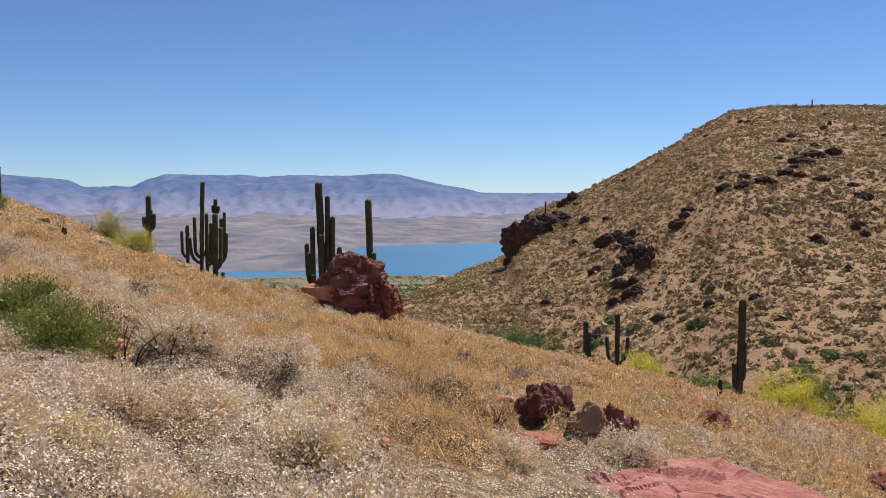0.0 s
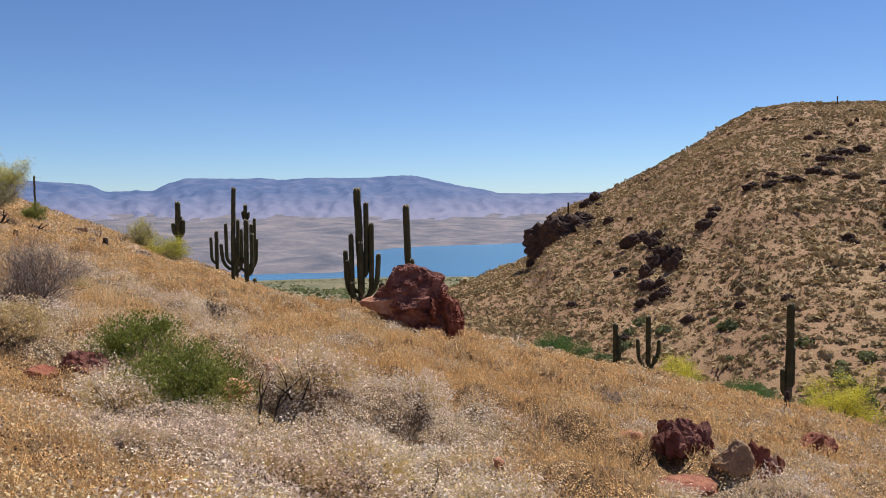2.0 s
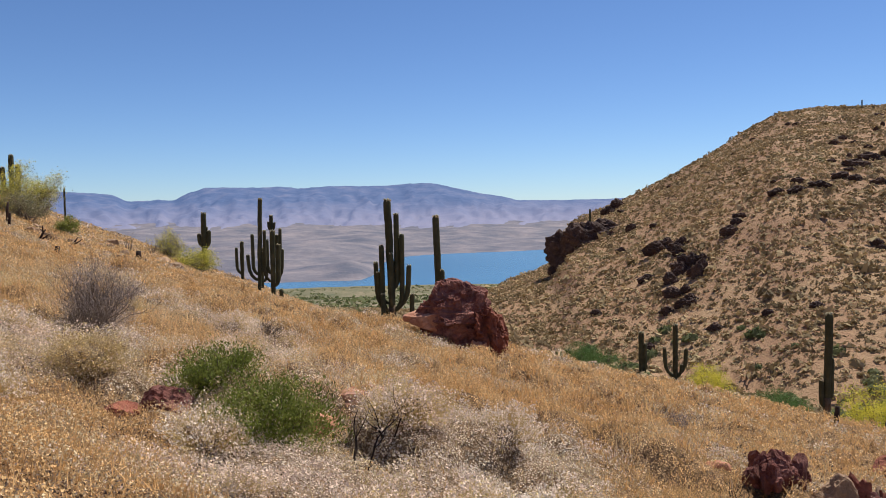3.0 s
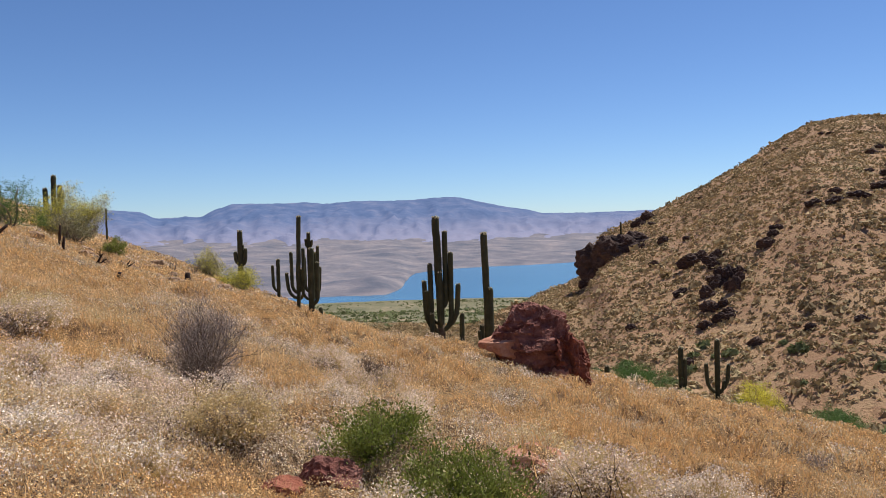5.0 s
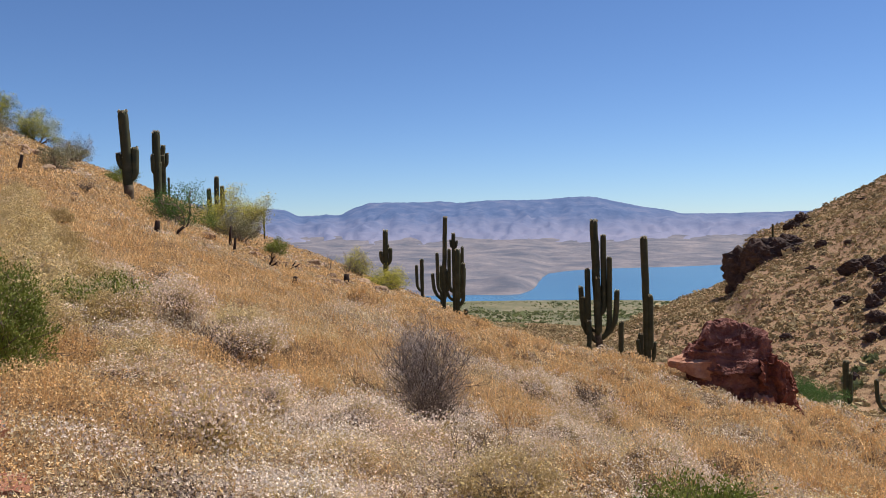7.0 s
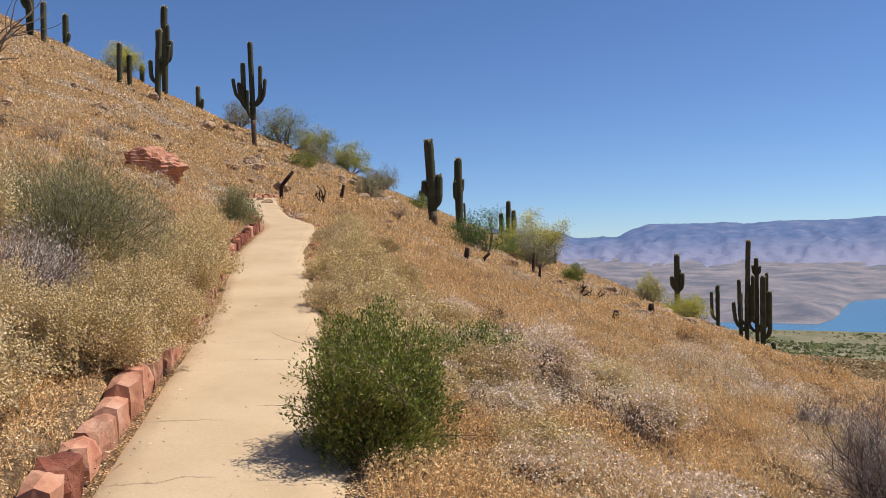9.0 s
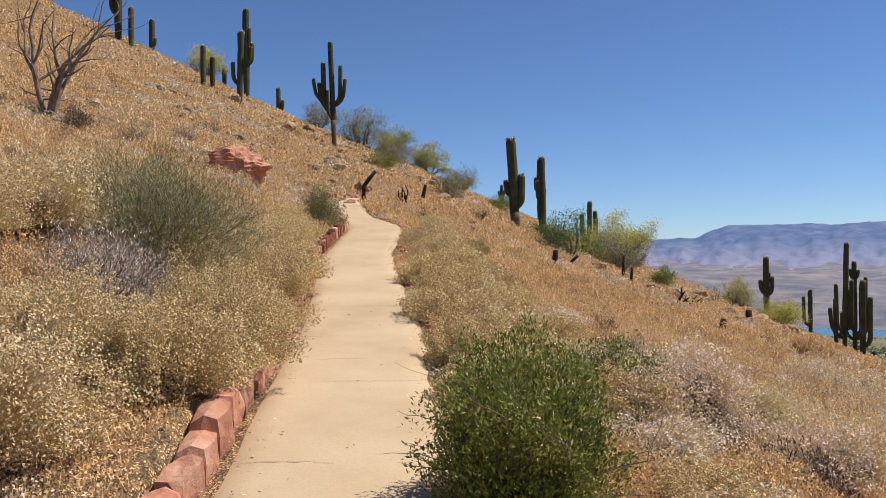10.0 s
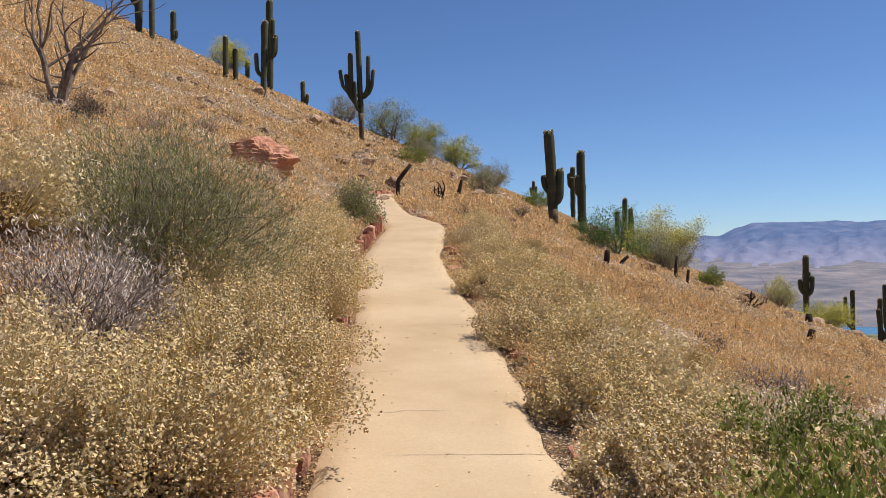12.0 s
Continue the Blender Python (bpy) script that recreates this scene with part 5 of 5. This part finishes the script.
stub(-28.3, 26.1, [(0, 0, 0), (0, 0, 0.3), (0, 0, 0.60), (0.03, 0.03, 0.69), (0.17, 0.14, 0.92), (0.33, 0.28, 1.18)], 0.08, "charred bent post like stump beside the trail")
stub(-30.6, 32.0, [(0, 0, 0), (0.05, 0.05, 0.3), (0.1, 0.1, 0.6), (0.15, 0.12, 0.85)], 0.09, "charred leaning stump on the slope", 2)
stub(-20.3, 43.0, [(0, 0, 0), (0, 0, 0.3), (0.02, 0, 0.6)], 0.16, "short charred cactus stump on the crest", 3)
stub(-22.8, 30.0, [(0, 0, 0), (0.03, 0, 0.3), (0.06, 0, 0.55)], 0.11, "short charred stump in the grass", 4)
stub(-24.0, 33.2, [(0, 0, 0), (0.1, 0, 0.3), (0.3, 0.1, 0.5)], 0.08, "short charred leaning stump", 5)
stub(-21.8, 34.0, [(0, 0, 0), (0, 0, 0.4), (0.05, 0, 0.8)], 0.07, "thin charred stump among stones", 6)
stub(-23.2, 36.2, [(0, 0, 0), (0, 0, 0.5), (0.05, 0, 0.9)], 0.07, "thin charred stump among stones", 7)
stub(-15.5, 26.0, [(0, 0, 0), (0, 0, 0.25), (0.04, 0, 0.45)], 0.10, "short charred stump in the grass", 8)
stub(10.5, 30.6, [(0, 0, 0), (0, 0, 0.4), (0.02, 0, 0.75)], 0.09, "short dark stump in the grass", 9)
stub(6.5, 33.0, [(0, 0, 0), (0, 0, 0.25), (0.02, 0, 0.4)], 0.08, "short dark stump in the grass", 10)


def pale_cushions():
    """Low mounds of bleached brush below the trail, copies of a few."""
    rr = random.Random(77)
    models = []
    for k in range(5):
        ob = cushion(-3.0 - 1.7 * k, 7.2 + 1.25 * k, 0.36, 0.95, 500 + k, 5600, 0.0165, (0.9, 0.8, 0.65, 0.9, 0.75)[k], "low mound of bleached flower heads on the slope")
        for c in ob.children:
            if c.name.startswith("pale") and k != 2:
                c.data.materials[0] = M_WHITE
        tagged(ob, group="mounds of bleached brush")
        models.append(ob)
    spots = []
    tries = 0
    while len(spots) < 66 and tries < 6000:
        tries += 1
        x, y = rr.uniform(-15, 7), rr.uniform(3, 17)
        off = float(trail_near(np.array([x]), np.array([y]))[0][0])
        if not 1.9 < off < 11 or on_slab(x, y) < 3:
            continue
        if float(pale_zone(np.array([x]), np.array([y]))[0]) < 0.12 or any((x - a) ** 2 + (y - b) ** 2 < 0.75 for a, b in spots):
            continue
        if any((x - a) ** 2 + (y - b) ** 2 < c for a, b, c in ((-4.25, 8.95, 0.8), (-5.05, 9.75, 0.6), (-7.97, 13.2, 0.6), (-3.7, 10.9, 0.7), (1.25, 11.45, 1.2), (2.2, 11.25, 0.6), (0.95, 10.3, 0.8), (-10.68, 9.26, 0.8), (-1.0, 7.7, 0.3))):
            continue
        spots.append((x, y))
    for x, y in spots:
        s = rr.uniform(0.65, 1.3)
        m = pose(x, y, ground_at(x, y) - 0.06, 0, 0, rr.uniform(0, 360)) @ Matrix.Diagonal((s, s * rr.uniform(0.8, 1.2), s * rr.uniform(0.7, 1.1), 1))
        copy_thing(rr.choice(models), m)


pale_cushions()


# ---------------------------------------------------------------- grass and scrub that nobody could count
def slope_points(n, seed, near=1.3, far=115.0, soft=6.0, power=1.7):
    """Chance places on the near slope, thinning out with the distance from the line walked; gives x, y and that distance."""
    g = np.random.default_rng(seed)
    t = g.uniform(0, 1, n)
    cx, cy = -0.2 - 12.7 * t, 0.5 + 9.0 * t
    rr = np.geomspace(near, far, 400)
    w = rr * rr / (1 + (rr / soft) ** power) / (1 + (rr / 45) ** 2)
    cdf = np.cumsum(w)
    r = np.interp(g.uniform(0, 1, n), cdf / cdf[-1], rr) * g.uniform(0.97, 1.03, n)
    a = np.radians(g.uniform(-42, 80, n))
    x, y = cx - r * np.sin(a), cy + r * np.cos(a)
    ok = (near_slope(x, y) > far_land(x, y) + 0.5) & (x < 40) & (x > -78)
    off, _ = trail_near(x, y)
    edge = TRAIL_HALF + np.where(off < 0, 0.20, 0.10) + 0.12 * vnoise(x * 2.1, y * 2.1, 3)
    ok &= np.abs(off) > edge
    ok &= on_slab(x, y) > 1
    x, y = x[ok], y[ok]
    d = np.sqrt(np.min([(x + 0.2 + 12.7 * k) ** 2 + (y - 0.5 - 9.0 * k) ** 2 for k in np.linspace(0, 1, 8)], axis=0))
    return x, y, d


def grass():
    g = np.random.default_rng(11)
    # blades
    x, y, d = slope_points(280000, 12)
    p = pale_zone(x, y)
    n = len(x)
    z = height(x, y)
    h = (0.07 + 0.13 * g.uniform(0, 1, n) ** 1.5) * (1 + 0.45 * fnoise(x / 1.7, y / 1.7, 2, 17)) * np.interp(d, [0, 30, 90], [1, 1.1, 1.3]) * np.where((p > 0.25) & (d < 14), 0.6, 1.0)
    w = np.maximum(0.0045, 0.0011 * d) * g.uniform(0.6, 1.5, n)
    a = g.uniform(0, 6.283, n)
    lean = g.normal(size=(n, 2)) * 0.45
    base = np.stack([x, y, z - 0.02], 1)
    side = np.stack([np.cos(a), np.sin(a), a * 0], 1) * w[:, None]
    tip = base + np.stack([lean[:, 0] * h, lean[:, 1] * h, h + 0.02], 1)
    V = np.stack([base - side, base + side, tip], 1)
    gold = p + g.normal(size=n) * 0.22 < 0.30
    for name, label, sel, mt in (("golden_grass", "knee high golden dry grass covering the hillside", gold, M_GOLD), ("pale_grass", "bleached dry stems between pale brush", ~gold, M_STRAW)):
        v = V[sel].reshape(-1, 3)
        tagged(new(name, mesh_np(name, v, np.arange(len(v)).reshape(-1, 3), (mt,), None, False)), label, "grass", kind="stuff")
    # heads: pale or golden on the domes, dark twigs plus painted shade in gaps
    x, y, d = slope_points(1050000, 13, soft=5.0, power=2.1)
    n = len(x)
    pz = pale_zone(x, y)
    off, _ = trail_near(x, y)
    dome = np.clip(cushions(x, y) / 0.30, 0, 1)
    tone = 0.55 * fnoise(x / 0.8, y / 0.8, 2, 95) + g.normal(size=n) * 0.16
    h = (0.04 + 0.13 * g.uniform(0, 1, n)) * (1 + 0.45 * fnoise(x / 1.7, y / 1.7, 2, 17)) * (0.6 + 0.5 * dome)
    c = np.stack([x, y, height(x, y) + h], 1)
    ln = np.maximum(0.015, 0.0019 * d) * g.uniform(0.55, 1.5, n)
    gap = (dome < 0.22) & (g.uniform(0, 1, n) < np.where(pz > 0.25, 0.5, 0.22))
    white = ~gap & (pz + tone > 0.46)
    straw = ~gap & ~white & (pz + tone > 0.10)
    for name, label, sel, mt in (("bleached_brush", "cushions of dry bleached white flower heads", white, M_WHITE),
                                 ("straw_brush", "pale straw coloured seed heads over the slope", straw, M_STRAW),
                                 ("brown_brush", "dark brown dry twigs and painted shade between the cushions of brush", gap, M_TWIG),
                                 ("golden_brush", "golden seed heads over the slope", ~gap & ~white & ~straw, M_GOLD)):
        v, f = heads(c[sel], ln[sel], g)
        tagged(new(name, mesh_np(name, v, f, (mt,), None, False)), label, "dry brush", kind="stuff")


grass()


def scrub(name, label, x, y, size, mt, seed, leaves=8, flat=0.75):
    """Many small rounded shrubs, each a loose dome of small facets."""
    g = np.random.default_rng(seed)
    n = len(x)
    z = height(x, y)
    d = g.normal(size=(n, leaves, 3))
    d[..., 2] = np.abs(d[..., 2])
    d /= np.linalg.norm(d, axis=2)[..., None]
    c = np.stack([x, y, z - 0.1 * size], 1)[:, None, :] + d * (size[:, None, None] * g.uniform(0.6, 1.0, (n, leaves, 1))) * np.array([1, 1, flat])
    u = np.cross(d, g.normal(size=(n, leaves, 3)))
    u /= np.linalg.norm(u, axis=2)[..., None]
    v = np.cross(d + 0.5 * g.normal(size=d.shape), u)
    s = size[:, None, None] * 0.62
    V = np.stack([c - u * s * 0.6 - v * s * 0.35, c + u * s * 0.6 - v * s * 0.35, c + v * s * 0.7], 2).reshape(-1, 3)
    tagged(new(name, mesh_np(name, V, np.arange(len(V)).reshape(-1, 3), (mt,), None, False)), label, "scrub", kind="stuff")


def hill_scrub():
    g = np.random.default_rng(31)
    n = 62000
    r = np.sqrt(g.uniform(95 ** 2, 400 ** 2, n))
    a = np.radians(g.uniform(-12, 36, n))
    x, y = r * np.sin(a), r * np.cos(a)
    ok = (far_land(x, y) > near_slope(x, y) - 0.5) & (fnoise(x / 20, y / 20, 3, 44) + g.normal(size=n) * 0.6 > -1.35) & (g.uniform(0, 1, n) < np.interp(r, [95, 160, 400], [1.0, 0.9, 0.5]))
    x, y = x[ok], y[ok]
    size = 0.64 * g.lognormal(0, 0.35, len(x))
    scrub("hill_scrub", "small round olive and tan desert shrubs dotting the hill", x, y, size, M_SCRUB, 32, 8)
    # greener and larger bushes along the valley floor
    n = 230
    r, a = g.uniform(62, 150, n), np.radians(g.uniform(-2, 34, n))
    x, y = r * np.sin(a), r * np.cos(a)
    ok = (far_land(x, y) > near_slope(x, y) - 1.2) & (far_land(x, y) < -18.5)
    scrub("valley_bushes", "green bushes along the dry wash", x[ok], y[ok], 1.0 * g.lognormal(0, 0.4, ok.sum()), M_PLAINTREE, 33, 60)
    # trees on the plain by the lake
    n = 9000
    r, a = np.sqrt(g.uniform(230 ** 2, 1040 ** 2, n)), np.radians(g.uniform(-35, 12, n))
    x, y = r * np.sin(a), r * np.cos(a)
    ok = fnoise(x / 60, y / 60, 3, 47) + g.normal(size=n) * 0.3 > -0.1
    ok &= far_land(x, y) < -36
    scrub("plain_trees", "scattered dark desert trees on the plain", x[ok], y[ok], 1.5 * g.lognormal(0, 0.4, ok.sum()), M_PLAINTREE, 34, 7, 0.9)


hill_scrub()


# ---------------------------------------------------------------- stones that edge the trail
def kerbs():
    rr = random.Random(9)
    kinds = []
    for k in range(6):
        bm = bmesh.new()
        bmesh.ops.create_cube(bm, size=1.0)
        bmesh.ops.subdivide_edges(bm, edges=bm.edges[:], cuts=1, use_grid_fill=True)
        for v in bm.verts:
            v.co *= 1.0 - 0.16 * max(0.0, v.co.length - 0.62) / 0.25
            v.co += Vector((rr.gauss(0, 0.03), rr.gauss(0, 0.06), rr.gauss(0, 0.06)))
        me = bpy.data.meshes.new("kerb_stone")
        bm.to_mesh(me)
        bm.free()
        me.materials.append((M_KERB, M_PINK, M_KERB, M_RED, M_KERB, M_PINK)[k])
        kinds.append(me)
    for side, name, label in ((-1, "stone_kerb", "low kerb of upright red sandstone blocks uphill of the trail"), (1, "stone_edging", "sunken edging of red flagstones downhill of the trail")):
        ob = thing(name, (0, 0, 0), label, "kerb", kind="structure")
        s = 3.0
        while s < TRAIL_S[-1] - 2.5:
            ln = rr.uniform(0.22, 0.52)
            i = int(np.searchsorted(TRAIL_S, s + ln / 2))
            right = np.array([TRAIL_T[i, 1], -TRAIL_T[i, 0]])
            heading = math.degrees(math.atan2(TRAIL_T[i, 1], TRAIL_T[i, 0]))
            hgt = rr.uniform(0.25, 0.33) if side < 0 else 0.16
            off = TRAIL_HALF + 0.05 if side < 0 else TRAIL_HALF + rr.uniform(0.20, 0.30)
            p = TRAIL_P[i, :2] + right * off * side
            z = TRAIL_P[i, 2] - 0.08 + hgt / 2 if side < 0 else TRAIL_P[i, 2] - hgt / 2 + rr.uniform(-0.035, 0.006)
            st = new("kerb_stone", rr.choice(kinds))
            st.parent = ob
            deep = rr.uniform(0.16, 0.24) if side < 0 else rr.uniform(0.2, 0.36)
            st.matrix_basis = pose(p[0], p[1], z, rr.uniform(-3, 3), rr.uniform(-3, 3), heading + rr.uniform(-3, 3)) @ Matrix.Diagonal((ln * 1.02, deep, hgt, 1))
            s += ln + (rr.uniform(-0.01, 0.012) if side < 0 else rr.uniform(0.0, 0.9))


kerbs()


# ---------------------------------------------------------------- wear on the trail
def trail_point(s, o):
    i = min(int(np.searchsorted(TRAIL_S, s)), len(TRAIL_P) - 1)
    right = (TRAIL_T[i, 1], -TRAIL_T[i, 0])
    c = o / TRAIL_HALF
    return Vector((TRAIL_P[i, 0] + right[0] * o, TRAIL_P[i, 1] + right[1] * o, TRAIL_P[i, 2] + 0.012 * (1 - c * c) + 0.006 * float(vnoise((TRAIL_P[i, 0] + right[0] * o) / 0.6, (TRAIL_P[i, 1] + right[1] * o) / 0.6, 6))))


def cracks():
    rr = random.Random(4)
    s0 = float(TRAIL_S[np.argmin(np.hypot(TRAIL_P[:, 0] + 13.2, TRAIL_P[:, 1] - 10.0))])
    for k in range(9):
        s, o = s0 - 2.6 + k * 1.35 + rr.uniform(-0.4, 0.4), rr.uniform(-0.75, -0.1)
        o1 = min(0.9, o + rr.uniform(0.3, 1.4))
        V, F = [], []
        n = 26
        for q in range(n):
            f = q / (n - 1)
            w = 0.0022 * (1 - abs(2 * f - 1) ** 3) * (0.6 + 0.5 * abs(float(vnoise(f * 11, k, 63)))) + 0.0006
            i = int(np.searchsorted(TRAIL_S, s))
            ahead = Vector((TRAIL_T[i][0], TRAIL_T[i][1], 0.1))
            mid = trail_point(s, o + (o1 - o) * f) + Vector((0, 0, 0.004)) + ahead * (0.05 * float(vnoise(f * 4, k * 3.1, 61)) + 0.012 * float(vnoise(f * 19, k * 1.7, 62)))
            t = ahead * w
            V += [mid - t, mid + t]
            if q:
                F.append((2 * q - 2, 2 * q, 2 * q + 1, 2 * q - 1))
        tagged(new("pavement_crack", mesh_np("pavement_crack", V, F, (M_DEADWOOD,))), "hairline dirt filled crack across the footpath", "crack", kind="structure")


cracks()


def litter():
    """Dry bits and small pebbles blown onto the edges of the trail."""
    g = np.random.default_rng(23)
    n = 15000
    i = g.integers(60, len(TRAIL_P) - 30, n)
    side = np.where(g.uniform(0, 1, n) < 0.42, -1, 1)
    inward = g.exponential(0.09, n)
    o = np.where(side < 0, -(TRAIL_HALF - 0.03) + inward, TRAIL_HALF + 0.14 - inward)
    far = g.uniform(0, 1, n) < 0.03
    o = np.where(far, g.uniform(-0.85, 0.95, n), o)
    x = TRAIL_P[i, 0] + TRAIL_T[i, 1] * o + TRAIL_T[i, 0] * g.uniform(-0.08, 0.08, n)
    y = TRAIL_P[i, 1] - TRAIL_T[i, 0] * o + TRAIL_T[i, 1] * g.uniform(-0.08, 0.08, n)
    z = TRAIL_P[i, 2] + 0.022
    ln = g.uniform(0.005, 0.020, n)
    c = np.stack([x, y, z], 1)
    V = c[:, None, :] + g.normal(size=(n, 3, 3)) * np.array([1, 1, 0.30]) * (ln * 0.6)[:, None, None]
    half = n // 2
    for name, v, mt, label in (("leaf_litter", V[:half], M_TWIG, "dark dry bits along the footpath's edges"), ("straw_litter", V[half:], M_STRAW, "pale dry chaff along the footpath's edges")):
        v = v.reshape(-1, 3)
        tagged(new(name, mesh_np(name, v, np.arange(len(v)).reshape(-1, 3), (mt,), None, False)), label, "litter", kind="stuff")


litter()
